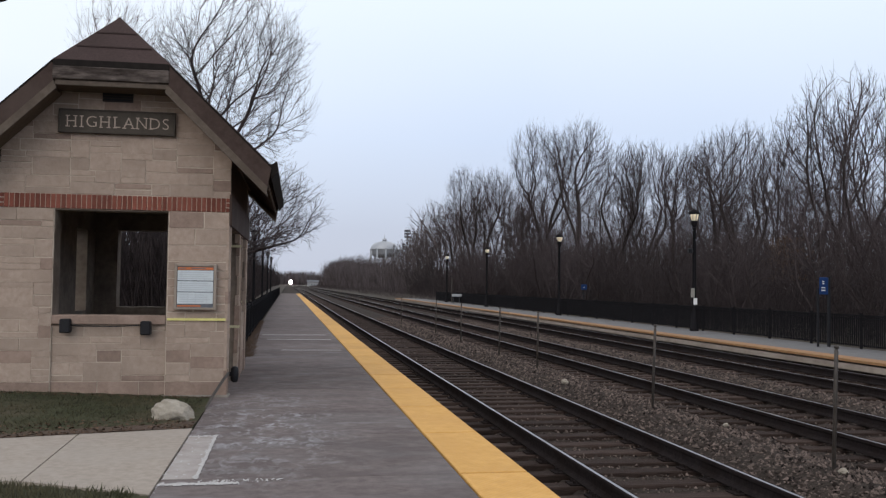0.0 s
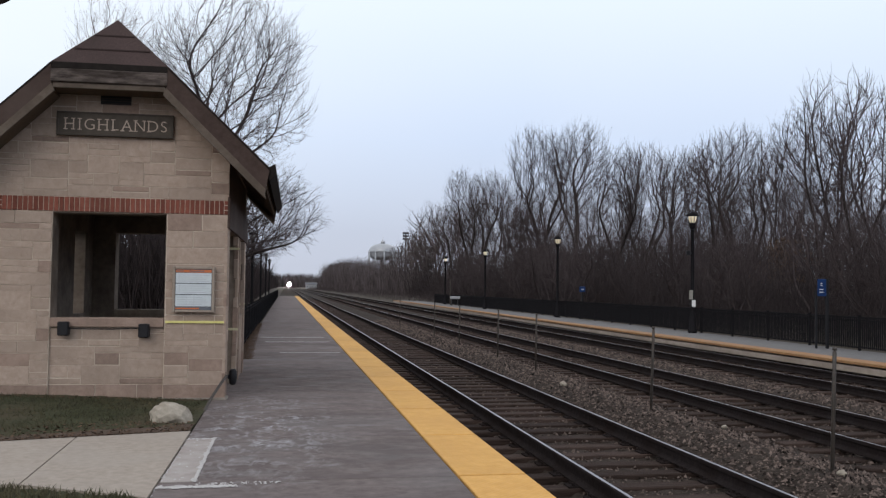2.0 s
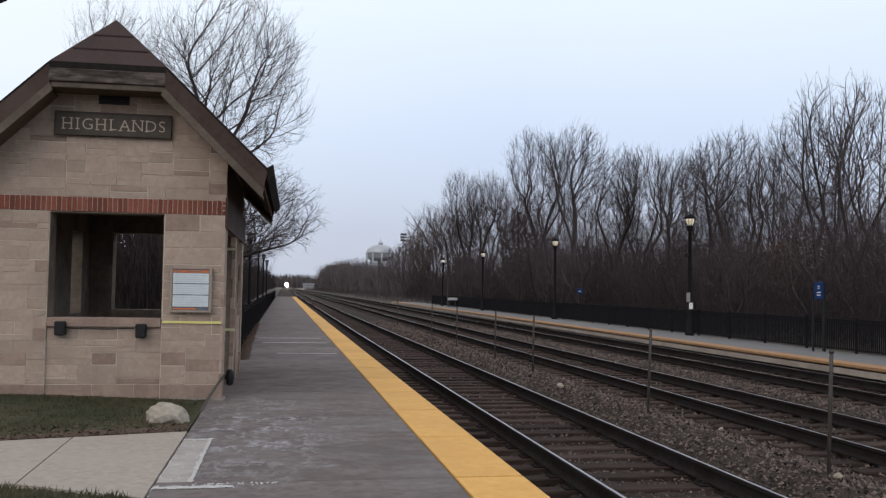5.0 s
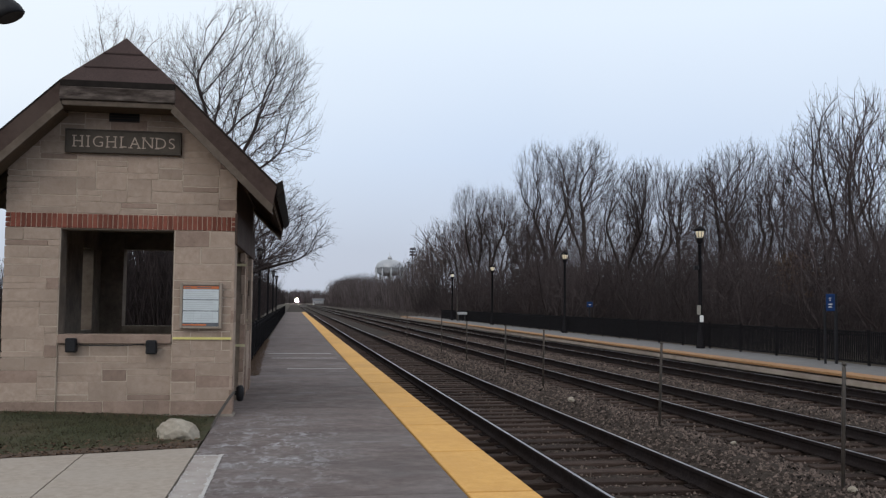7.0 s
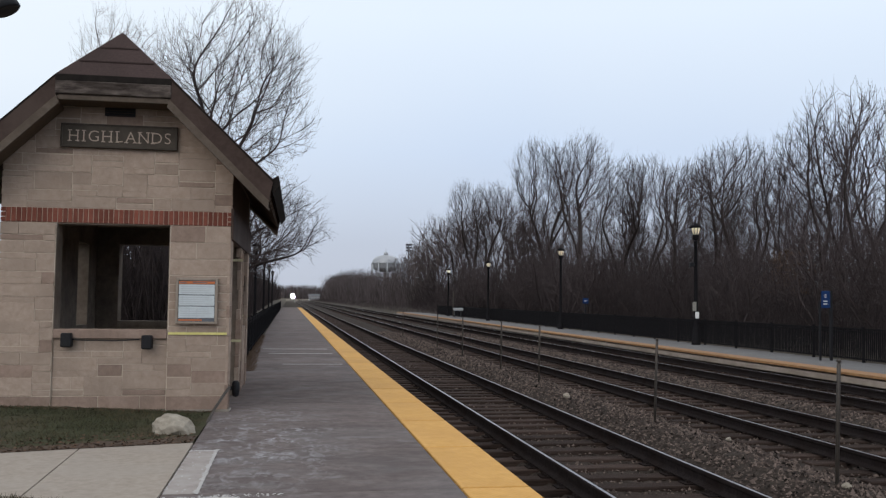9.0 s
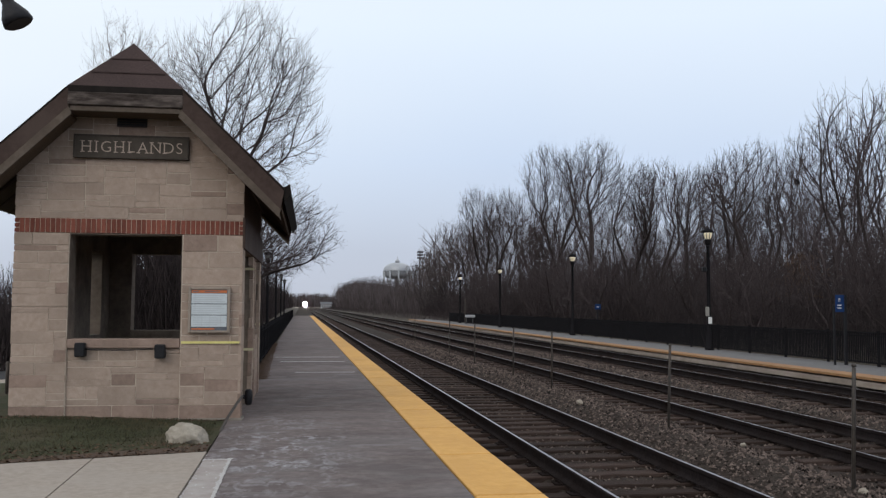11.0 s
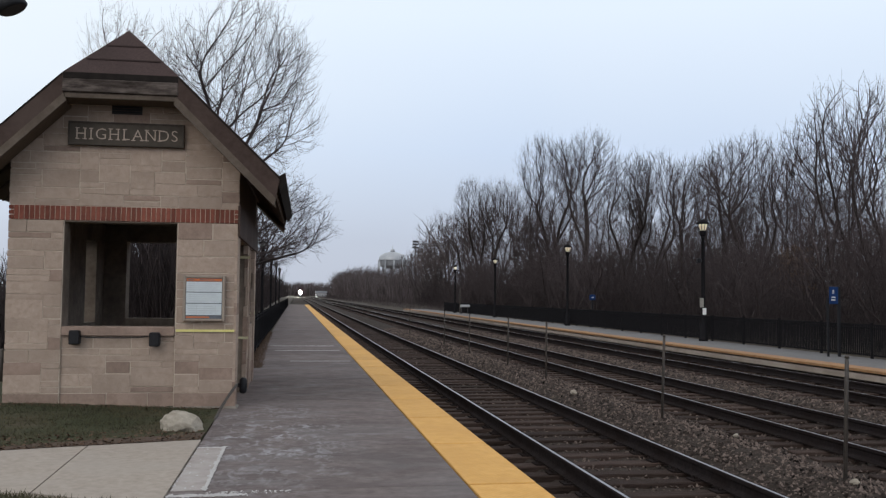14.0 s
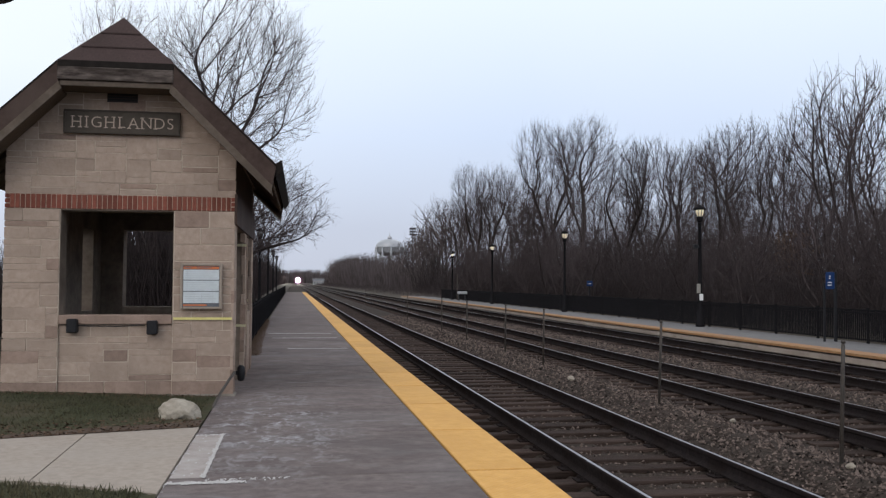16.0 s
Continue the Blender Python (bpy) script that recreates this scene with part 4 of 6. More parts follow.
# ------------------------------------------------------------ shelter
def shelter():
    """Stone waiting shelter; local u runs along its front (0 at the platform-side corner), v goes back, z up."""
    W, L = 3.14, 4.9
    at = pose(-0.82, 13.3, 0, 0, 0, -0.6)
    sh = thing("waiting_shelter", "small tan limestone waiting shelter with a brown shingled clipped-gable roof", "shelter", at=at)
    T = 0.34
    zb0, zb1, zs = 2.635, 2.845, 1.15
    rng = random.Random(9)
    SLOPE, RIDGE, CU = 0.965, 5.38, -1.595

    def roof_z(u):
        return RIDGE - SLOPE * abs(u - CU)

    # wall cores, set back behind the stones
    def core(name, u0, u1, v0, v1, z0, z1, material=MORTAR):
        return box_part(name, material, sh, u0, u1, v0, v1, z0, z1)

    # interior parts, in the stone darkened for indoor shade
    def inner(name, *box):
        return core(name, *box, material=INNER_SHADED)

    core("front_wall", -W + 0.02, -2.40, 0.02, T, -0.4, zb0)
    core("front_wall", -0.86, -0.02, 0.02, T, -0.4, zb0)
    core("front_wall", -2.40, -0.86, 0.06, T - 0.04, -0.4, zs - 0.13)
    core("front_wall", -W + 0.02, -0.02, 0.02, T, zb0 + 0.004, 2.9)
    # gable
    pts = [(-W + 0.02, 2.904), (-0.02, 2.904), (-0.02, roof_z(-0.02) - 0.25), (CU + 0.75, 4.45), (CU - 0.75, 4.45), (-W + 0.02, roof_z(-W + 0.02) - 0.25)]
    k = len(pts)
    verts = [(u, 0.02, z) for u, z in pts] + [(u, T, z) for u, z in pts]
    faces = [tuple(range(k)), tuple(range(k, 2 * k))[::-1]] + [(i, k + i, k + (i + 1) % k, (i + 1) % k) for i in range(k)]
    part("gable_wall", mesh_of("gable_wall", verts, faces, MORTAR), None, sh)
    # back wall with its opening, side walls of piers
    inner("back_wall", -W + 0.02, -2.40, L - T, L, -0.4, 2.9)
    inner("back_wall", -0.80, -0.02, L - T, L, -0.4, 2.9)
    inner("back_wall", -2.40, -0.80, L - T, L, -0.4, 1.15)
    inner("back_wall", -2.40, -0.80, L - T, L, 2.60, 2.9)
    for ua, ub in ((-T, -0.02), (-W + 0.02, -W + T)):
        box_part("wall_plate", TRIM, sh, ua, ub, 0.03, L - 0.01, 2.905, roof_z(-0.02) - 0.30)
    part("gable_wall", mesh_of("gable_wall", [(u, v - 0.02 + L - T, z) for u, v, z in verts], faces, INNER_SHADED), None, sh)
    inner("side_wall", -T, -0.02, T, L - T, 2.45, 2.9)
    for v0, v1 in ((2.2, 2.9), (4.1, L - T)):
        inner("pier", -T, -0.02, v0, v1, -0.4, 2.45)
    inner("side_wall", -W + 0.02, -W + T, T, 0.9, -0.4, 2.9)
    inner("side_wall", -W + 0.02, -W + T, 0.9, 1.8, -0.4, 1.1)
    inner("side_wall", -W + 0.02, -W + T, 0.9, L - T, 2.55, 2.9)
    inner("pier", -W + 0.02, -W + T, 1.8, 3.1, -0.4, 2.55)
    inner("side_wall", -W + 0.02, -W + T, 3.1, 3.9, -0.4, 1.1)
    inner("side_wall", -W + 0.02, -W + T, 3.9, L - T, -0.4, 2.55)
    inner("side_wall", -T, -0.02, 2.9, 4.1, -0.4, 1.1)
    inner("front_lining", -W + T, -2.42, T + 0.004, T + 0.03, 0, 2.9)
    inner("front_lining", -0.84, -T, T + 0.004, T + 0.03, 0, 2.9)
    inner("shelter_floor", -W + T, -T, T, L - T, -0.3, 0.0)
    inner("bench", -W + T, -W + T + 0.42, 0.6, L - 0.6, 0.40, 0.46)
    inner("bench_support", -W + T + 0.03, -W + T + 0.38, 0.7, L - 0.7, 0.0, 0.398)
    box_part("ceiling_boards", SOFFIT, sh, -W + 0.03, -0.03, 0.03, L - 0.02, 2.93, 3.0)

    # stones laid in broken courses
    cache = {}

    def stone(name, face, a0, a1, z0, z1, material, depth):
        key = (round(a1 - a0, 2), round(z1 - z0, 2), face, round(depth, 3), material.name)
        if key not in cache:
            w, h = key[0] / 2, key[1] / 2
            bm = bmesh.new()
            if face == "front":
                vs = add_box(bm, -w, w, -depth, 0.03 if depth > 0 else 0.07, -h, h, 0.002)
            else:
                vs = add_box(bm, -0.03, depth, -w, w, -h, h, 0.002)
            r2 = random.Random(hash((key[0], key[1])) % 1000)
            for v in bm.verts:
                if (v.co.y < -depth + 0.01 and face == "front") or (v.co.x > 0.3 * depth and face != "front"):
                    v.co += Vector((r2.uniform(-0.0015, 0.0015), r2.uniform(-0.0015, 0.0015), r2.uniform(-0.003, 0.003)))
            cache[key] = data_of(name, bm, material)
        ob = part(name, cache[key], None, sh)
        if face == "front":
            ob.location = ((a0 + a1) / 2, 0.02, (z0 + z1) / 2)
        else:
            ob.location = (-0.02, (a0 + a1) / 2, (z0 + z1) / 2)

    def lay(face, a0, a1, z0, z1, material=STONE, depth=0.0075, limit=None, unit=0.086):
        """Random ashlar: blocks of several sizes packed on a fine grid."""
        cols, rows = max(2, round((a1 - a0) / unit)), max(2, round((z1 - z0) / unit))
        ca, cz = (a1 - a0) / cols, (z1 - z0) / rows
        taken = [[False] * cols for _ in range(rows)]
        sizes = ((5, 1), (7, 1), (5, 2), (7, 2), (8, 2), (6, 2), (4, 2), (6, 3), (4, 1), (3, 2), (6, 1))
        for r in range(rows):
            c = 0
            while c < cols:
                if taken[r][c]:
                    c += 1
                    continue
                free = 0
                while c + free < cols and not taken[r][c + free]:
                    free += 1
                w, h = rng.choice(sizes)
                h = min(h, rows - r)
                if r + h == rows - 1 and h < 3:
                    h += 1
                w = free if free - w < 2 else w
                if w > 9:
                    w = 5
                for y in range(r, r + h):
                    for x in range(c, c + w):
                        taken[y][x] = True
                b0, b1, y0, y1 = a0 + c * ca, a0 + (c + w) * ca, z0 + r * cz, z0 + (r + h) * cz
                c += w
                if limit:
                    lo, hi = limit((y0 + y1) / 2)
                    b0, b1 = max(b0, lo), min(b1, hi)
                    if b1 - b0 < 0.05:
                        continue
                d = depth + rng.uniform(-0.0025, 0.004)
                dark = y0 < 0.22 or rng.random() < 0.10
                g = rng.choice((0.0015, 0.002, 0.004, 0.0075, 0.009) if unit < 0.1 else (0.007, 0.009, 0.011))
                stone("stone", face, b0 + g, b1 - g, y0 + g, y1 - g, STONE_DARK if dark else material, round(d, 3))

    # a course of long darker blocks at the foot
    for a0, a1, deep in ((-W, -2.405, 0.012), (-2.40, -1.78, -0.030), (-1.775, -1.22, -0.030), (-1.215, -0.86, -0.030), (-0.855, 0.0, 0.014)):
        stone("stone", "front", a0 + 0.004, a1 - 0.004, -0.056, 0.215, STONE_DARK, deep)
    lay("front", -W, -2.405, 0.22, zb0)
    lay("front", -0.855, 0.0, 0.22, 1.20)
    lay("front", -0.855, 0.0, 1.20, zb0, unit=0.118)
    lay("front", -2.40, -0.86, 0.22, zs - 0.13, depth=-0.0325)
    box_part("footing", PLAT_SIDE, sh, -1.20, 0.03, -0.055, 0.30, -0.30, 0.03, 0.015, "rough grey concrete footing")
    lay("front", -W, 0.0, zb1, 4.45, limit=lambda z: (CU - (RIDGE - z - 0.05) / SLOPE, CU + (RIDGE - z - 0.05) / SLOPE))
    for v0, v1 in ((0.0, 0.5), (2.2, 2.9), (4.1, 4.9)):
        lay("side", v0 + 0.004, v1, -0.06, 2.45)
    lay("side", 2.9, 4.1, -0.06, 1.1)
    box_part("header", TRIM, sh, -0.018, 0.02, 0.004, 4.9, 2.45, 2.9, 0.006, "dark brown header beam")
    core("pier", -T, -0.02, T, 0.5, -0.4, 2.45)
    # soldier course of bricks
    n = 46
    wb = W / n
    bm = bmesh.new()
    add_box(bm, -wb / 2 + 0.006, wb / 2 - 0.006, -0.010, 0.03, zb0 + 0.006, zb1 - 0.006, 0.002)
    brick = data_of("brick", bm, BRICK)
    for i in range(1, n - 1):
        ob = part("brick", brick, None, sh)
        ob.location = (-W + wb * (i + 0.5), 0.02, 0)
    bm = bmesh.new()
    add_box(bm, -wb / 2 + 0.004, wb / 2 - 0.001, -0.010, 0.10, -0.028, 0.028, 0.002)
    flat = data_of("brick", bm, BRICK)
    for u in (-W + wb / 2, -wb / 2):
        for j in range(3):
            ob = part("brick", flat, None, sh)
            ob.location = (u, 0.02, zb0 + 0.035 + 0.07 * j)
    # reveal shade as dark strips: jambs, lintel behind the bricks; then the sill slab
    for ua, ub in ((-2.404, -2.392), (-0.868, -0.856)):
        box_part("jamb", INNER_SHADED, sh, ua, ub, 0.03, T + 0.02, zs, zb0 - 0.004)
    box_part("lintel", INNER_SHADED, sh, -2.392, -0.868, 0.03, T + 0.02, zb0 - 0.014, zb0 - 0.002)
    box_part("sill", STONE_DARK, sh, -2.395, -0.865, 0.0, T + 0.03, zs - 0.13, zs, 0.010, "tan stone window sill")
    # pale cream strips on the faces of the platform-side piers
    for v, z in ((2.165, 2.24), (2.165, 0.90), (4.065, 1.28)):
        box_part("yellow_strip", CREAM, sh, -0.33, 0.03, v, v + 0.019, z - 0.02, z + 0.02, 0.0, "pale cream strip")
    # rough quoins up the edges of the piers
    for v in (2.215, 2.885, 4.115):
        z = -0.05
        while z < 2.42:
            h = min(rng.uniform(0.14, 0.34), 2.445 - z)
            out = rng.uniform(0.006, 0.026)
            box_part("quoin", STONE if rng.random() < 0.7 else STONE_DARK, sh, -0.03 - rng.uniform(0.0, 0.05), out, v - 0.035 - rng.uniform(0, 0.02), v + 0.035, z + 0.003, z + h - 0.003, 0.006)
            z += h
    # yellow strip and wall boxes
    box_part("yellow_strip", YELLOW_TAPE, sh, -0.845, -0.035, -0.012, 0.0, 1.085, 1.118, 0.0, "pale yellow painted strip")
    for u, dz in ((-2.20, 0.0), (-1.125, -0.025)):
        box_part("wall_box", BLACK, sh, u - 0.07, u + 0.07, -0.10, 0.055, 0.905 + dz, 1.10 + dz, 0.015, "small black box under the sill")
    box_part("vent", BLACK, sh, -1.80, -1.385, -0.004, 0.02, 4.165, 4.325, 0.0, "dark louvred gable vent")
    for j in range(4):
        box_part("vent_slat", TRIM, sh, -1.80, -1.385, -0.012, -0.005, 4.175 + j * 0.036, 4.180 + j * 0.036)
    # roof
    OV, OE = 0.45, 0.70
    u_r, u_l = 0.58, 2 * CU - 0.58
    v_f, v_b = -OV, L + 0.45
    z_e = roof_z(u_r)
    hip_z = 4.64
    hu = (RIDGE - hip_z) / SLOPE
    v_p = 0.0
    t = 0.10

    def slope_mesh(sign):
        ue = u_r if sign > 0 else u_l
        up = CU + sign * hu
        top = [(CU, v_p, RIDGE), (up, v_f, hip_z), (ue, v_f, z_e), (ue, v_b, z_e), (up, v_b, hip_z), (CU, v_b - 0.45, RIDGE)]
        vs = top + [(u, v, z - t) for u, v, z in top]
        kk = len(top)
        fs = [tuple(range(kk)), tuple(range(kk, 2 * kk))[::-1]] + [(i, (i + 1) % kk, kk + (i + 1) % kk, kk + i) for i in range(kk)]
        return mesh_of("roof_slope", vs, fs, SHINGLE)

    for sign in (1, -1):
        part("roof_slope", slope_mesh(sign), None, sh, "brown asphalt shingle roof slope")
    for v_a, v_c in ((v_f, v_p), (v_b, v_b - 0.45)):
        top = [(CU - hu, v_a, hip_z), (CU + hu, v_a, hip_z), (CU, v_c, RIDGE)]
        vs = top + [(u, v, z - t) for u, v, z in top]
        fs = [(0, 1, 2), (5, 4, 3), (0, 3, 4, 1), (1, 4, 5, 2), (2, 5, 3, 0)]
        part("hip", mesh_of("hip", vs, fs, SHINGLE), None, sh, "brown shingled clipped gable end")
    # shingle courses on the front hip
    for f in (0.30, 0.62):
        z = hip_z + (RIDGE - hip_z) * f
        w = hu * (1 - f) * 0.93
        v = v_f + (v_p - v_f) * f
        box_part("shingle_course", SHINGLE, sh, CU - w, CU + w, v - 0.016, v + 0.02, z - 0.012, z + 0.014, 0.004)
    # fascia boards on the rakes and the soffit under them
    for va in (v_f, v_b - 0.05):
        for sign in (1, -1):
            ue = u_r if sign > 0 else u_l
            up = CU + sign * hu
            a, b = Vector((up, 0, hip_z - 0.02)), Vector((ue, 0, z_e - 0.02))
            vs = []
            for v in (va - 0.03, va + 0.05):
                vs += [(a.x, v, a.z), (b.x, v, b.z), (b.x - sign * 0.06, v, b.z - 0.32), (a.x - sign * 0.02, v, a.z - 0.32)]
            fs = [(0, 1, 2, 3), (7, 6, 5, 4), (0, 4, 5, 1), (1, 5, 6, 2), (2, 6, 7, 3), (3, 7, 4, 0)]
            part("rake_board", mesh_of("rake_board", vs, fs, TRIM), None, sh, "brown painted rake board")
            # paler lower band drawn as light catching the soffit edge
            vs3 = []
            for v in (va - 0.036, va + 0.02) if va < 0 else (va + 0.052, va + 0.065):
                vs3 += [(a.x - sign * 0.02, v, a.z - 0.285), (b.x - sign * 0.05, v, b.z - 0.285), (b.x - sign * 0.07, v, b.z - 0.40), (a.x - sign * 0.06, v, a.z - 0.385)]
            part("rake_trim", mesh_of("rake_trim", vs3, fs, RAKE_TRIM), None, sh, "trim along the rake, coloured paler as a lit soffit edge")
            vs4 = []
            for v in (va - 0.036, va - 0.031) if va < 0 else (va + 0.051, va + 0.056):
                vs4 += [(a.x, v, a.z + 0.004), (b.x, v, b.z + 0.004), (b.x, v, b.z - 0.026), (a.x, v, a.z - 0.026)]
            part("drip_edge", mesh_of("drip_edge", vs4, fs, GUTTER), None, sh)
            vs2 = []
            for v in (va + 0.05, va + 0.42 if va < 0 else va - 0.40):
                vs2 += [(a.x - sign * 0.02, v, a.z - 0.36), (b.x - sign * 0.06, v, b.z - 0.36), (b.x - sign * 0.06, v, b.z - 0.395), (a.x - sign * 0.02, v, a.z - 0.395)]
            part("soffit", mesh_of("soffit", vs2, fs, SOFFIT), None, sh)
    for va in (v_f, v_b):
        s = -1 if va < 0 else 1
        box_part("hip_beam", WEATHERED, sh, CU - hu + 0.005, CU + hu - 0.005, min(va, va + s * 0.05), max(va, va + s * 0.05), hip_z - 0.285, hip_z - 0.10, 0.012,
                 "weathered beam with peeling paint" if va < 0 else "")
        # near-black strip standing for the shadow the shingle edge casts on the beam
        box_part("hip_fascia", GUTTER, sh, CU - hu + 0.01, CU + hu - 0.01, min(va, va + s * 0.035), max(va, va + s * 0.035), hip_z - 0.098, hip_z - 0.01, 0.004)
        # board below the beam, in the trim colour lightened as if lit
        box_part("lower_fascia", RAKE_TRIM, sh, CU - hu + 0.03, CU + hu - 0.03, min(va, va + s * 0.02), max(va, va + s * 0.02), hip_z - 0.36, hip_z - 0.287, 0.006)
        box_part("soffit", SOFFIT, sh, CU - hu, CU + hu, min(va - s * 0.01, va - s * 0.42), max(va - s * 0.01, va - s * 0.42), hip_z - 0.36, hip_z - 0.33)
    # eaves: gutters, soffits and rafter tails
    for sign in (1, -1):
        ue = u_r if sign > 0 else u_l
        vs = []
        for v in (v_f, v_b):
            vs += [(ue - sign * 0.03, v, z_e + 0.0), (ue + sign * 0.075, v, z_e + 0.06), (ue + sign * 0.095, v, z_e - 0.07), (ue, v, z_e - 0.19)]
        fs = [(0, 1, 2, 3), (7, 6, 5, 4), (0, 4, 5, 1), (1, 5, 6, 2), (2, 6, 7, 3), (3, 7, 4, 0)]
        part("gutter", mesh_of("gutter", vs, fs, GUTTER), None, sh, "dark brown metal gutter")
        wall_u = 0.0 if sign > 0 else -W
        for i in range(10):
            v = v_f + 0.25 + i * (v_b - v_f - 0.5) / 9
            vs = []
            for dv in (-0.03, 0.03):
                vs += [(wall_u - sign * 0.1, v + dv, roof_z(wall_u) - 0.10), (ue - sign * 0.02, v + dv, z_e - 0.10), (ue - sign * 0.06, v + dv, z_e - 0.25), (wall_u - sign * 0.1, v + dv, roof_z(wall_u) - 0.30)]
            part("rafter_tail", mesh_of("rafter_tail", vs, fs, TRIM), None, sh)
        vs = []
        for v in (v_f + 0.05, v_b - 0.05):
            vs += [(wall_u, v, roof_z(wall_u) - 0.27), (ue - sign * 0.05, v, z_e - 0.20), (ue - sign * 0.07, v, z_e - 0.24), (wall_u, v, roof_z(wall_u) - 0.31)]
        part("eave_soffit", mesh_of("eave_soffit", vs, fs, SOFFIT), None, sh)
        box_part("frieze_strip", RAKE_TRIM, sh, min(wall_u, wall_u + sign * 0.03), max(wall_u, wall_u + sign * 0.03), 0.0, L, roof_z(wall_u) - 0.40, roof_z(wall_u) - 0.31, 0.004)
    return sh, at


def shelter_sign(at):
    sign = thing("station_sign", "dark brown-grey wooden station name sign with pale raised letters", "sign", at=at)
    box_part("board", SIGN_BOARD, sign, -2.36, -0.80, -0.055, -0.005, 3.712, 4.022, 0.01)
    for a in ((-2.37, -0.79, 4.007, 4.034), (-2.37, -0.79, 3.70, 3.727), (-2.37, -2.345, 3.727, 4.007), (-0.815, -0.79, 3.727, 4.007)):
        box_part("frame", SIGN_EDGE, sign, a[0], a[1], -0.066, -0.004, a[2], a[3], 0.004)
    SERIFS = {"H": ((0, 0), (1, 0), (0, 1), (1, 1)), "I": ((0.5, 0), (0.5, 1)), "L": ((0, 0), (0, 1)), "A": ((0, 0), (1, 0)), "N": ((0, 0), (0, 1), (1, 1)),
              "D": ((0, 0), (0, 1)), "G": (), "S": ()}
    word = "HIGHLANDS"
    widths = {"H": 0.178, "I": 0.092, "G": 0.178, "L": 0.145, "A": 0.172, "N": 0.182, "D": 0.172, "S": 0.13}
    middle = -2.285
    for ch in word:
        here = middle + widths[ch] / 2
        middle += widths[ch]
        cu = bpy.data.curves.new("letter", "FONT")
        cu.body, cu.size, cu.extrude, cu.align_x, cu.offset = ch, 0.225, 0.006, "CENTER", -0.003
        tmp = bpy.data.objects.new("letter_tmp", cu)
        scene.collection.objects.link(tmp)
        bpy.context.view_layer.update()
        me = bpy.data.meshes.new_from_object(tmp.evaluated_get(bpy.context.evaluated_depsgraph_get()))
        bpy.data.objects.remove(tmp)
        me.materials.clear()
        me.materials.append(LETTER)
        ob = part("letter", me, None, sign)
        ob.matrix_local = pose(here, -0.058, 3.787, 90, 0, 0)
        xs = [v.co.x for v in me.vertices]
        lo, hi, top = min(xs), max(xs), max(v.co.y for v in me.vertices)
        for f, z in SERIFS[ch]:
            cx, cz = here + lo + 0.012 + (hi - lo - 0.024) * f, 3.787 + top * z
            box_part("serif", LETTER, sign, cx - 0.027, cx + 0.027, -0.064, -0.056, cz - 0.006, cz + 0.006)


def timetable(at):
    b = thing("timetable_board", "framed timetable board with an orange heading on the stone pier", "notice board", at=at)
    for u0, u1, z0, z1 in ((-0.75, -0.712, 1.24, 1.89), (-0.208, -0.17, 1.24, 1.89), (-0.711, -0.209, 1.852, 1.89), (-0.711, -0.209, 1.24, 1.272)):
        box_part("frame", BOARD_FRAME, b, u0, u1, -0.085, -0.01, z0, z1, 0.006, "tan metal frame")
    box_part("backing", INK, b, -0.711, -0.209, -0.070, -0.012, 1.273, 1.851)
    box_part("heading", ORANGE, b, -0.705, -0.215, -0.076, -0.071, 1.805, 1.842)
    for row, (z0, z1) in enumerate(((1.655, 1.797), (1.497, 1.643), (1.325, 1.485))):
        sheet = box_part("sheet", PAPER, b, -0.705, -0.215, -0.076, -0.071, z0, z1)
        for j in range(4):
            zz = z0 + (z1 - z0) * (0.16 + 0.20 * j)
            box_part("print_bar", PRINT, sheet, -0.68, -0.24 - 0.05 * ((j + row) % 3), -0.0775, -0.0755, zz, zz + 0.008)
        for u in (-0.56, -0.455, -0.30) if row == 2 else (-0.655,):
            box_part("print_rule", PRINT, sheet, u, u + 0.005, -0.0778, -0.0752, z0 + 0.008, z1 - 0.008)
    box_part("footer", ORANGE, b, -0.705, -0.38, -0.076, -0.071, 1.285, 1.305)
    for u, w in ((-0.69, 0.09), (-0.52, 0.20)):
        box_part("heading_bar", INK, b, u, u + w, -0.0775, -0.0755, 1.818, 1.830)


sh, SH_AT = shelter()
PALE = ((5.60, 17.76, -0.29, 0.075), (5.85, 8.80, -0.285, 0.05), (6.36, 12.4, -0.35, 0.045))
shelter_sign(SH_AT)
timetable(SH_AT)


# ------------------------------------------------------------ walkway, rock, turf
def walkway():
    w = thing("walkway", "pale concrete walkway leading to the platform", "walkway", kind="structure")
    slabs = [[(-1.004, 7.22), (-1.004, 10.42), (-2.13, 10.14), (-2.07, 7.80)], [(-2.085, 7.81), (-2.145, 10.135), (-3.9, 9.6), (-3.8, 7.9)],
             [(-3.815, 7.9), (-3.915, 9.6), (-6.5, 8.6), (-6.2, 7.0)]]
    for s in slabs:
        vs = [(x, y, z) for z in (-0.12, 0.012) for x, y in s]
        fs = [(0, 1, 2, 3), (7, 6, 5, 4), (0, 4, 5, 1), (1, 5, 6, 2), (2, 6, 7, 3), (3, 7, 4, 0)]
        part("slab", mesh_of("slab", vs, fs, WALKWAY), None, w)


def lawn_edge(x):
    """Where the lawn meets the walkway's back edge and its front edge."""
    return 10.42 + (x + 1.0) * 0.27, 7.26 - (x + 1.0) * 0.42


def turf_z(x, y):
    back, front = lawn_edge(x)
    off = np.maximum(y - back, front - y)
    rise = np.clip(off / 0.5, 0, 1)
    z = 0.004 + 0.030 * rise * np.clip(-1.0 - x, 0, 1) + 0.06 * np.clip((-2.0 - x) / 1.5, 0, 1) * np.clip((y - 10.5) / 2, 0, 1)
    return np.where(off > -0.02, z, -0.06)


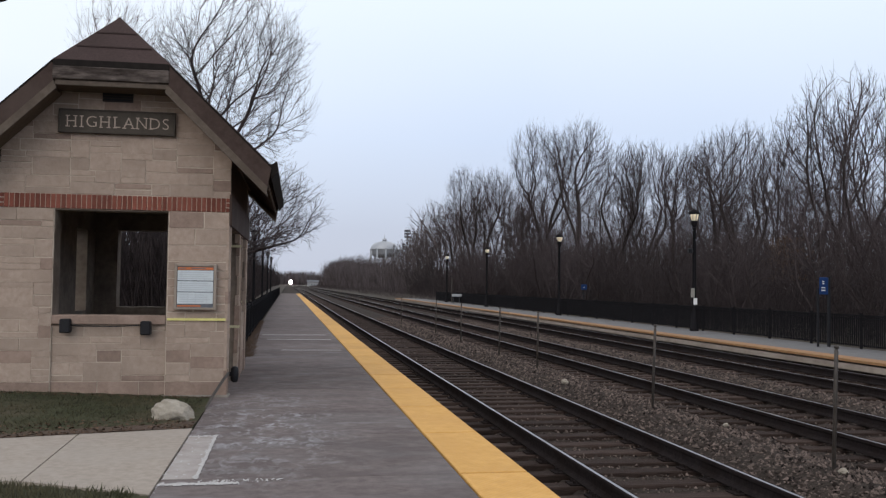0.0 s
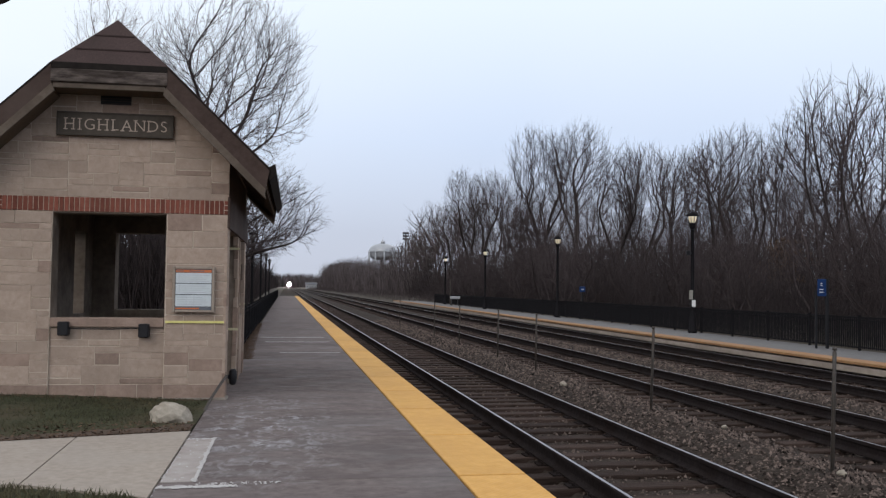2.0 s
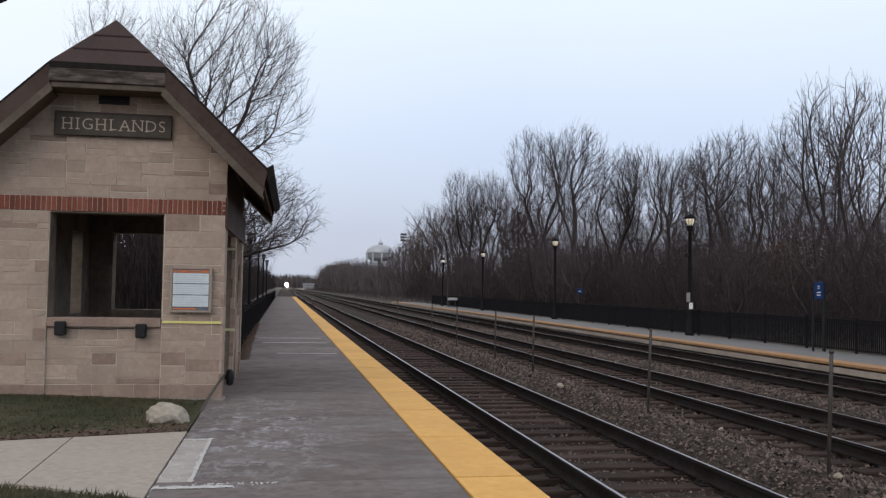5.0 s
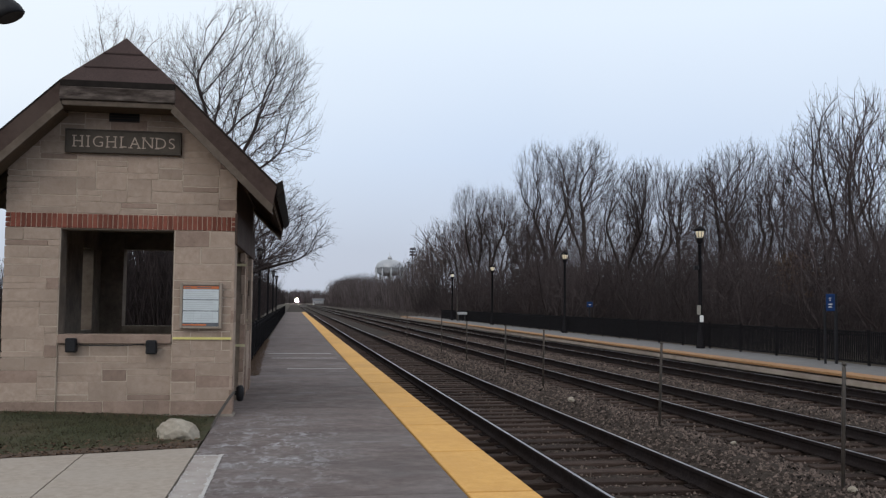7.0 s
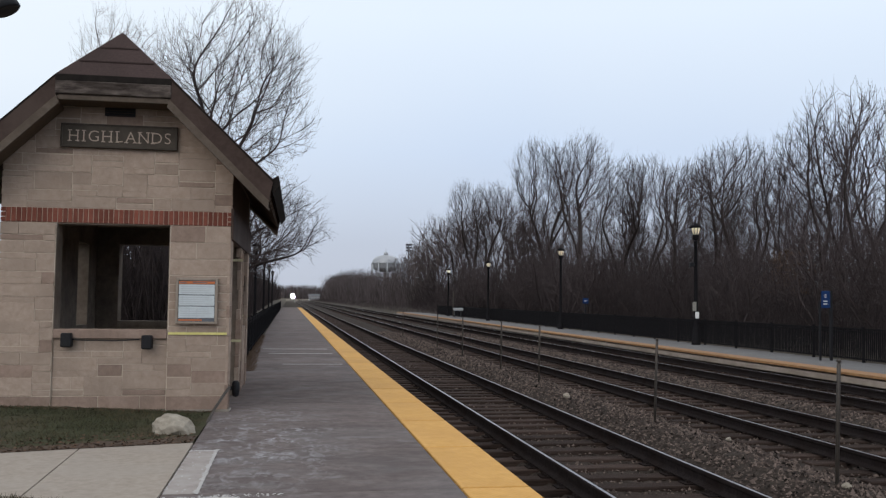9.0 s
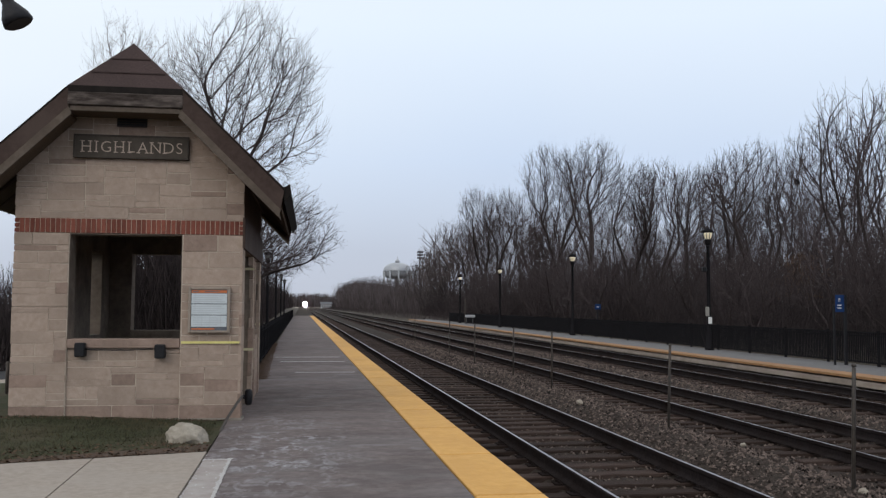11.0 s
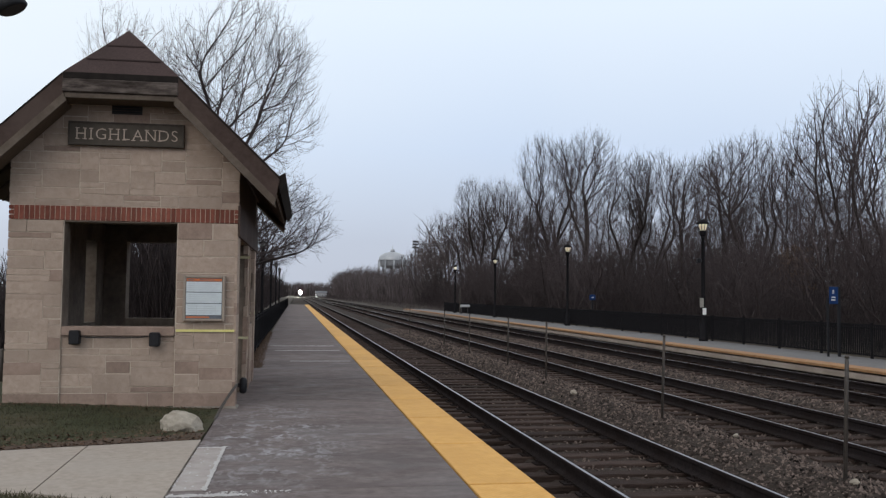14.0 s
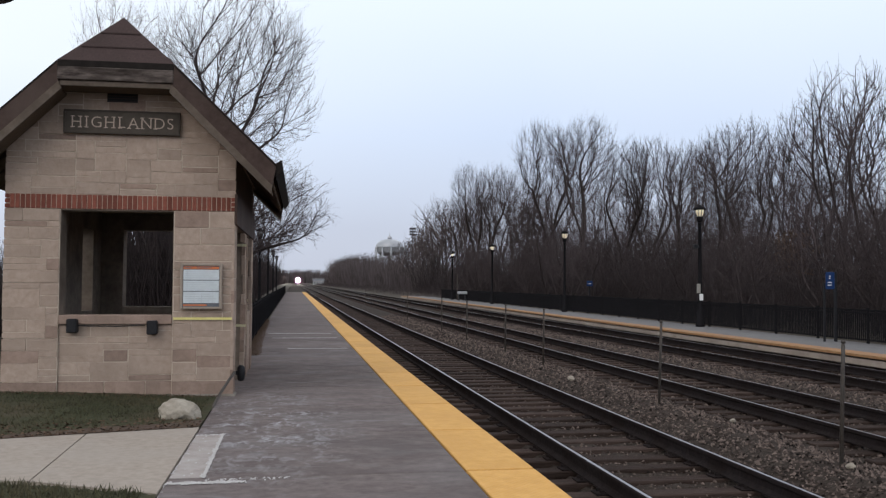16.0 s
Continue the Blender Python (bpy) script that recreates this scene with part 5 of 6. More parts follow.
def turf():
    rng = np.random.default_rng(2)
    xs = np.append(np.arange(-9, -1.05, 0.12), -1.005)
    ys = np.arange(4, 18.9, 0.06)
    gx, gy = np.meshgrid(xs, ys)
    gz = turf_z(gx, gy) + rng.normal(0, 0.005, gx.shape)
    nx, ny = len(xs), len(ys)
    i, j = np.meshgrid(np.arange(nx - 1), np.arange(ny - 1))
    q = (j * nx + i).ravel()
    me = big_mesh("turf", np.stack([gx, gy, gz], -1).reshape(-1, 3), np.stack([q, q + 1, q + nx + 1, q + nx], 1), TURF)
    tagged(new("turf", me), "worn winter turf with bare brown edges", "lawn", kind="structure")
    n = 34000
    x = -5.2 + 4.1 * rng.random(n)
    y = 6.0 + 7.3 * rng.random(n)
    back, front = lawn_edge(x)
    off = np.where(y > 9, y - back, front - y)
    bare = 0.20 + 0.22 * np.sin(x * 2.7) * np.sin(x * 6.1 + 1) + 0.5 * np.clip(x + 1.9, 0, 1)
    thick = np.clip((off - bare) / 0.7, 0, 1) ** 0.6
    patchy = 0.62 + 0.38 * np.sin(x * 4.1 + 1.7 * np.sin(y * 2.9)) * np.sin(y * 3.7 + 1.2 * np.sin(x * 3.3))
    keep = (rng.random(n) < np.where(y > 9, thick * patchy, (off > 0.06) * 0.9)) & (y < 13.22)
    x, y = x[keep], y[keep]
    n = len(x)
    z = turf_z(x, y)
    h = np.where(y > 9, 0.015 + 0.035 * rng.random(n) ** 1.4, 0.03 + 0.05 * rng.random(n))
    a = rng.random(n) * 6.28
    w = 0.006 + 0.006 * rng.random(n)
    dx, dy = np.cos(a) * w, np.sin(a) * w
    lx, ly = rng.normal(0, 0.03, n), rng.normal(0, 0.03, n)
    v = np.stack([np.stack([x - dx, y - dy, z - 0.01], -1), np.stack([x + dx, y + dy, z - 0.01], -1), np.stack([x + dy, y - dx, z - 0.01], -1), np.stack([x + lx, y + ly, z + h], -1)], 1)
    tri = np.array([(0, 1, 3), (1, 2, 3), (2, 0, 3)])
    f = (np.arange(n) * 4)[:, None, None] + tri[None]
    tagged(new("grass", big_mesh("grass", v.reshape(-1, 3), f.reshape(-1, 3), BLADE)), "short dull green winter grass before the shelter", "grass", kind="stuff")


def bare_soil():
    """Trodden earth between the lawn and the walkway, with a ragged border."""
    xs = np.linspace(-7.5, -1.01, 90)
    rng = np.random.default_rng(15)
    vs, m = [], 5
    for x in xs:
        back = lawn_edge(x)[0]
        wide = 0.30 + 0.12 * math.sin(x * 2.7) * math.sin(x * 6.1 + 1) + 0.45 * min(1, max(0, x + 1.9)) + rng.uniform(-0.05, 0.05)
        for k in range(m):
            y = back + wide * k / (m - 1)
            vs.append((x, y, float(turf_z(np.array(x), np.array(y))) + (0.012 if k < m - 1 else -0.004) + rng.uniform(-0.003, 0.003)))
    faces = [(i * m + k, (i + 1) * m + k, (i + 1) * m + k + 1, i * m + k + 1) for i in range(len(xs) - 1) for k in range(m - 1)]
    tagged(new("bare_soil", mesh_of("bare_soil", vs, faces, SOIL)), "reddish brown trodden soil along the walkway", "soil", kind="structure")


def fallen_leaves():
    rng = np.random.default_rng(14)
    n = 1500
    x = -1.02 - 3.9 * rng.random(n)
    near_wall = rng.random(n) < 0.2
    y = np.where(near_wall, 13.2 - 0.25 * rng.random(n) ** 2, lawn_edge(x)[0] + 0.01 + 0.75 * rng.random(n) ** 2)
    z = turf_z(x, y) + 0.014
    a = rng.random(n) * 6.28
    s1 = 0.012 + 0.018 * rng.random(n)
    c, sn = np.cos(a) * s1, np.sin(a) * s1
    t = rng.normal(0, 0.005, (n, 4))
    v = np.stack([np.stack([x + c, y + sn, z + t[:, 0]], -1), np.stack([x - 0.5 * sn, y + 0.5 * c, z + 0.008 + t[:, 1]], -1),
                  np.stack([x - c, y - sn, z + t[:, 2]], -1), np.stack([x + 0.5 * sn, y - 0.5 * c, z - 0.002 + t[:, 3]], -1)], 1)
    f = (np.arange(n) * 4)[:, None, None] + np.array([(0, 1, 2, 3)])[None]
    tagged(new("fallen_leaves", big_mesh("fallen_leaves", v.reshape(-1, 3), f.reshape(-1, 4), DEAD_LEAF)), "brown fallen leaves along the lawn edge", "leaves", kind="stuff")


def boulder():
    bm = bmesh.new()
    bmesh.ops.create_icosphere(bm, subdivisions=5, radius=1.0)
    for v in bm.verts:
        p = v.co.copy()
        k = 1 + 0.20 * noise.noise(p * 1.1 + Vector((5, 2, 7))) + 0.09 * noise.noise(p * 2.7)
        # a few flat facets
        for nrm, lim in (((0.3, -0.6, 0.75), 0.93), ((-0.7, -0.5, 0.4), 0.90), ((0.75, -0.5, 0.3), 0.88), ((0.15, -0.2, 1), 0.95)):
            d = p.dot(Vector(nrm).normalized()) * k
            if d > lim:
                k *= lim / d
        k *= 1 + 0.07 * noise.noise(p * 4.1 + Vector((9, 2, 4))) + 0.045 * noise.noise(p * 9.3)
        v.co = Vector((p.x * 0.245 * k, p.y * 0.20 * k, p.z * 0.175 * k))
    for f in bm.faces:
        f.smooth = True
    ob = tagged(new("boulder", data_of("boulder", bm, ROCK)), "pale rough limestone boulder on the grass edge", "rock")
    ob.matrix_world = pose(-1.30, 11.22, 0.045, 0, 4, 12)


def corner_things():
    u = thing("ash_urn", "small dark oval ash urn fixed at the shelter corner", "ash urn")
    bm = bmesh.new()
    add_lathe(bm, -0.735, 13.70, [(0.035, 0.17), (0.052, 0.20), (0.06, 0.28), (0.055, 0.37), (0.03, 0.40)], 14)
    part("body", bm, BLACK, u)
    box_part("bracket", BLACK, u, -0.81, -0.70, 13.67, 13.73, 0.26, 0.32)
    c = thing("conduit", "thin dark conduit sloping down from the shelter corner", "conduit")
    bm = bmesh.new()
    add_tube(bm, [(-0.80, 13.27, 0.34), (-0.86, 13.10, 0.26), (-0.96, 12.6, 0.10), (-1.005, 12.2, 0.0), (-1.01, 11.9, -0.03)], [0.020] * 5, 8)
    part("pipe", bm, GALV, c)


def wall_cable(at):
    c = thing("wall_cable", "thin dark cable slung between the boxes under the sill", "cable", at=at)
    bm = bmesh.new()
    pts = [(-2.15, -0.055, 1.015), (-2.0, -0.05, 1.0), (-1.8, -0.045, 0.998), (-1.55, -0.045, 0.996), (-1.42, -0.045, 1.003), (-1.3, -0.05, 1.012), (-1.22, -0.055, 1.012)]
    add_tube(bm, pts, [0.008] * len(pts), 6)
    part("strand", bm, BLACK, c)


def pale_stones():
    rng = random.Random(6)
    for x, y, z, r in PALE:
        bm = bmesh.new()
        bmesh.ops.create_icosphere(bm, subdivisions=2, radius=1.0)
        for v in bm.verts:
            k = 1 + 0.5 * noise.noise(v.co * 1.4 + Vector((x, y, 0)))
            v.co = Vector((v.co.x * r * k, v.co.y * r * 0.8 * k, v.co.z * r * 0.75 * k))
        ob = tagged(new("pale_stone", data_of("pale_stone", bm, ROCK)), "whitish stone lying on the ballast between the tracks", "stone", "pale stones")
        ob.matrix_world = pose(x, y, z, 0, 0, rng.uniform(0, 180))


def road_behind():
    bm = bmesh.new()
    add_box(bm, -40, -4.6, 15.6, 21.0, -0.12, 0.0)
    tagged(new("pavement", data_of("pavement", bm, WALKWAY)), "pale concrete pavement behind the shelter", "pavement", kind="structure")
    bm = bmesh.new()
    add_box(bm, -60, -5.0, 21.0, 34.0, -0.12, -0.03)
    tagged(new("road", data_of("road", bm, ASPHALT)), "grey asphalt road behind the shelter", "road", kind="structure")
    first = thing("bollard", "short grey metal post beside the pavement", "post", "pavement posts")
    bm = bmesh.new()
    add_tube(bm, [(0, 0, -0.05), (0, 0, 0.62), (0, 0, 0.65)], [0.035, 0.035, 0.02], 8)
    part("shaft", bm, GALV, first)
    first.location = (-4.95, 16.6, 0)
    for x in (-6.6, -8.2):
        copy_thing(first, pose(x, 16.4, 0))


def dry_weeds():
    rng = np.random.default_rng(12)
    n = 3600
    y = 20.5 + 19 * rng.random(n) ** 1.5
    x = -1.06 + (0.34 - 0.013 * (y - 20.5)) * rng.random(n) ** 1.9
    h = 0.02 + 0.06 * rng.random(n)
    a = rng.random(n) * 6.28
    w = 0.006 + 0.006 * rng.random(n)
    dx, dy = np.cos(a) * w, np.sin(a) * w
    z = np.full(n, -0.01)
    v = np.stack([np.stack([x - dx, y - dy, z], -1), np.stack([x + dx, y + dy, z], -1), np.stack([x + dy, y - dx, z], -1),
                  np.stack([x + rng.normal(0, 0.06, n), y + rng.normal(0, 0.06, n), z + h], -1)], 1)
    f = (np.arange(n) * 4)[:, None, None] + np.array([(0, 1, 3), (1, 2, 3), (2, 0, 3)])[None]
    tagged(new("dry_weeds", big_mesh("dry_weeds", v.reshape(-1, 3), f.reshape(-1, 3), DEAD_LEAF)), "reddish brown dead weeds along the fence foot", "weeds", kind="stuff")


walkway()
turf()
bare_soil()
boulder()
fallen_leaves()
corner_things()
wall_cable(SH_AT)
pale_stones()
road_behind()
dry_weeds()


# ------------------------------------------------------------ fences, lamps, signs
def picket_fence(name, x, y0, y1, label, step, height=1.0, near0=0):
    f = thing(name, label, "fence", "platform fences")
    panels = int((y1 - y0) / 2.4)
    size = (y1 - y0) / panels
    n = int(size / step)
    bm = bmesh.new()
    add_box(bm, -0.012, 0.012, -0.015, 0.015, 0.06, height - 0.04)
    picket = data_of("picket", bm, FENCE)
    bm = bmesh.new()
    for i in range(n):
        y = (i + 0.5) * size / n
        add_box(bm, -0.012, 0.012, y - 0.015, y + 0.015, 0.06, height - 0.04)
    pickets = data_of("picket_panel", bm, FENCE)
    bm = bmesh.new()
    for z in (0.10, height - 0.12, height - 0.03):
        add_box(bm, -0.018, 0.018, 0.03, size - 0.03, z - 0.02, z + 0.02)
    rails = data_of("rails", bm, FENCE)
    bm = bmesh.new()
    add_box(bm, -0.035, 0.035, -0.035, 0.035, -0.05, height + 0.04, 0.006)
    post = data_of("post", bm, FENCE)
    for k in range(panels + 1):
        near = near0 <= k < near0 + 300 // n
        for me, nm in ((post, "post"), (rails, "rail"), (pickets, "picket_panel")):
            if (k == panels and nm != "post") or (near and nm == "picket_panel"):
                continue
            ob = part(nm, me, None, f)
            ob.location = (x, y0 + k * size, 0)
            if nm == "picket_panel":
                ob["kind"] = "stuff"
        if near and k < panels:
            for i in range(n):
                ob = part("picket", picket, None, f)
                ob.location = (x, y0 + k * size + (i + 0.5) * size / n, 0)


def street_lamp(parts_label="black station lamp post with a glowing lantern head", glass=None):
    lamp = thing("platform_lamp", parts_label, "lamp post", "platform lamps")
    bm = bmesh.new()
    add_lathe(bm, 0, 0, [(0.17, 0), (0.17, 0.10), (0.13, 0.14), (0.12, 0.60), (0.09, 0.68), (0.074, 0.76), (0.064, 3.95), (0.085, 4.0), (0.06, 4.05)])
    part("pole", bm, FENCE, lamp)
    bm = bmesh.new()
    add_lathe(bm, 0, 0, [(0.06, 4.05), (0.11, 4.10), (0.12, 4.22), (0.13, 4.26), (0.12, 4.285)])
    part("fitter", bm, FENCE, lamp)
    bm = bmesh.new()
    add_lathe(bm, 0, 0, [(0.10, 4.285), (0.135, 4.34), (0.165, 4.44), (0.175, 4.535)])
    globe = part("globe", bm, glass or GLASS_WARM, lamp, "dull lantern glass" if glass else "warm glowing lantern glass")
    for k in range(8):
        a = k * math.pi / 4
        bm = bmesh.new()
        add_tube(bm, [(0.108 * math.cos(a), 0.108 * math.sin(a), 4.285), (0.143 * math.cos(a), 0.143 * math.sin(a), 4.34), (0.183 * math.cos(a), 0.183 * math.sin(a), 4.54)], [0.012] * 3, 5)
        part("rib", bm, FENCE, globe)
    bm = bmesh.new()
    add_lathe(bm, 0, 0, [(0.20, 4.535), (0.235, 4.55), (0.24, 4.59), (0.18, 4.65), (0.07, 4.70), (0.02, 4.76)])
    part("cap", bm, FENCE, lamp)
    return lamp


def lamps():
    first = street_lamp()
    first.location = (15.62, 33.05, 0)
    for y in (50.8, 70.2, 88.4):
        copy_thing(first, pose(15.62, y, 0, 0, 0, 20))
    dull = street_lamp("black station lamp post with a dull lantern behind the fence", GLASS_DULL)
    dull.location = (-1.85, 52.0, -0.05)
    for y in (70.0, 88.0, 106.0):
        copy_thing(dull, pose(-1.85, y, -0.05, 0, 0, 10))
    # notices on the nearest lamp across the tracks
    card = thing("lamp_notices", "two small white notices on the lamp post", "notice")
    box_part("notice", ALU, card, 15.42, 15.57, 32.9, 32.92, 1.30, 1.66, 0.004)
    box_part("notice", WHITE, card, 15.53, 15.68, 32.9, 32.92, 1.02, 1.27, 0.004)
    sp = thing("lamp_speaker", "small black loudspeaker clamped to the lamp post", "loudspeaker")
    box_part("horn", BLACK, sp, 15.36, 15.52, 32.95, 33.12, 3.02, 3.20, 0.02)
    box_part("clamp", BLACK, sp, 15.50, 15.60, 33.0, 33.08, 3.08, 3.13)
    box_part("strap", BLACK, card, 15.50, 15.64, 32.92, 33.10, 1.10, 1.14)
    box_part("strap", BLACK, card, 15.50, 15.64, 32.92, 33.10, 1.45, 1.49)


def blue_signs():
    s = thing("blue_platform_sign", "blue metal sign on two dark posts before the fence", "sign", "blue signs")
    box_part("panel", BLUE, s, 15.28, 15.56, 24.10, 24.13, 1.52, 2.02, 0.01)
    box_part("post", BLACK, s, 15.24, 15.29, 24.14, 24.19, 0, 1.7)
    box_part("post", BLACK, s, 15.56, 15.63, 24.10, 24.17, 0, 2.03)
    for z, w in ((1.90, 0.06), (1.84, 0.05), (1.72, 0.12), (1.64, 0.12)):
        box_part("white_bar", WHITE, s, 15.40 - w / 2, 15.40 + w / 2, 24.094, 24.099, z - 0.012, z + 0.012)
    s = thing("blue_fence_sign", "small square blue sign above the fence", "sign", "blue signs")
    box_part("panel", BLUE, s, 16.33, 16.67, 48.9, 48.93, 1.50, 1.80, 0.01)
    box_part("post", BLACK, s, 16.47, 16.53, 48.94, 49.0, -0.3, 1.85)
    box_part("white_bar", WHITE, s, 16.43, 16.57, 48.893, 48.899, 1.63, 1.66)
    b = thing("platform_bench", "low pale bench standing before the platform fence", "bench")
    box_part("seat", SIDING, b, 15.1, 15.95, 82.2, 82.7, 0.62, 0.86, 0.03)
    for x in (15.2, 15.8):
        box_part("leg", BLACK, b, x - 0.03, x + 0.03, 82.3, 82.6, 0.0, 0.62)
    p = thing("platform_end_post", "slim pale post standing by the equipment cabinet", "post")
    box_part("shaft", GALV, p, 15.3, 15.38, 84.0, 84.08, 0.0, 2.4, 0.01)


def divider_posts():
    bm = bmesh.new()
    add_tube(bm, [(0, 0, -0.2), (0, 0, 1.28), (0, 0, 1.30)], [0.022, 0.022, 0.012], 8)
    me = data_of("shaft", bm, GALV)
    first = thing("divider_post", "slim weathered steel post in the ballast between tracks", "post", "divider posts")
    part("shaft", me, None, first)
    bm = bmesh.new()
    add_tube(bm, [(0, 0, 1.30), (0, 0, 1.335)], [0.027, 0.024], 8)
    part("cap", bm, GALV, first)
    first.matrix_world = pose(5.9, 9.05, -0.30, 0, 1.6, 0)
    for y, tilt in ((14.0, 2.6), (20.9, 0.8), (24.8, 0.6), (30.5, 0.4), (35.8, 0.5), (46.8, 0), (74.3, 0)):
        copy_thing(first, pose(5.9, y, -0.30, 0, tilt, 30))


def flood_lamp():
    f = thing("flood_lamp", "dark bell-shaped lamp on a curved arm and pole", "lamp")
    bx, by, bz = -2.41, 7.95, 4.05
    bm = bmesh.new()
    add_lathe(bm, 0, 0, [(0.045, 0.20), (0.05, 0.13), (0.07, 0.09), (0.115, 0.0), (0.125, -0.06), (0.105, -0.075)], 18)
    ob = part("shade", bm, BLACK, f, "black bell shade")
    ob.matrix_local = pose(bx, by, bz, 0, -28, 0)
    bm = bmesh.new()
    add_tube(bm, [(bx - 0.10, by, bz + 0.19), (bx - 0.3, by, bz + 0.42), (bx - 0.7, by, bz + 0.5), (-3.6, by, bz + 0.4)], [0.025] * 4, 8)
    part("arm", bm, BLACK, f)
    bm = bmesh.new()
    add_tube(bm, [(-3.6, by, 0.0), (-3.6, by, bz + 0.45)], [0.06, 0.05], 10)
    part("pole", bm, BLACK, f)


def water_tower():
    D = 620.0
    cx, cz = 0.1058 * D, 1.63 + 0.0415 * D
    w = thing("water_tower", "silver spheroid water tower rising above distant trees", "water tower")
    w.location = (cx, D, 0)
    r = 9.6
    bm = bmesh.new()
    add_lathe(bm, 0, 0, [(0.3, cz + 4.3), (2.6, cz + 4.1), (5.2, cz + 3.5), (7.6, cz + 2.3), (9.0, cz + 0.9), (r, cz - 0.9), (r, cz - 1.6), (9.3, cz - 2.2), (9.2, cz - 4.6), (7.8, cz - 6.0), (4.0, cz - 7.2), (0.5, cz - 7.6)], 32)
    part("tank", bm, TANK, w)
    bm = bmesh.new()
    add_lathe(bm, 0, 0, [(r + 0.5, cz - 1.75), (r + 0.5, cz - 1.45), (r + 0.1, cz - 1.4)], 32)
    part("walkway_ring", bm, TANK, w)
    bm = bmesh.new()
    add_lathe(bm, 0, 0, [(1.5, cz + 4.2), (1.5, cz + 5.6), (0.9, cz + 6.2), (0.2, cz + 6.5), (0.1, cz + 9.0)], 8)
    part("finial", bm, TANK, w)
    bm = bmesh.new()
    add_lathe(bm, 0, 0, [(1.4, 0), (1.4, cz - 7.0)], 12)
    part("riser", bm, TANK, w)
    for k in range(10):
        a = (k + 0.5) * math.pi / 5
        bm = bmesh.new()
        add_tube(bm, [((r + 0.1) * math.cos(a), (r + 0.1) * math.sin(a), 0), ((r + 0.1) * math.cos(a), (r + 0.1) * math.sin(a), cz - 1.8)], [0.5, 0.5], 8)
        part("leg", bm, TANK, w)


def flood_masts():
    """Sports-field light masts beside the water tower."""
    first = thing("floodlight_mast", "tall thin floodlight mast rising behind the distant trees", "floodlight", "floodlight masts")
    bm = bmesh.new()
    add_tube(bm, [(0, 0, -0.2), (0, 0, 26.0)], [0.35, 0.2], 8)
    part("pole", bm, DARK_STEEL, first)
    for j in range(3):
        z = 23.0 + 1.3 * j
        bar = box_part("crossbar", DARK_STEEL, first, -1.7, 1.7, -0.15, 0.15, z - 0.12, z + 0.12, 0.0, "", pose(0, 0, 0, 0, 0, 35))
        for k in range(4):
            box_part("lamp_head", DARK_STEEL, bar, -1.6 + 0.9 * k, -1.1 + 0.9 * k, -0.5, 0.1, z + 0.1, z + 0.7, 0.05, "", pose(0, 0, 0, 0, 0, 35))
    first.location = (52.4, 400, -0.1)
    for x, y, s in ((54.6, 430, 0.82), (56.5, 452, 0.74)):
        ob = copy_thing(first, pose(x, y, -0.1, 0, 0, 25))
        ob.scale = (0.8, 0.8, s)


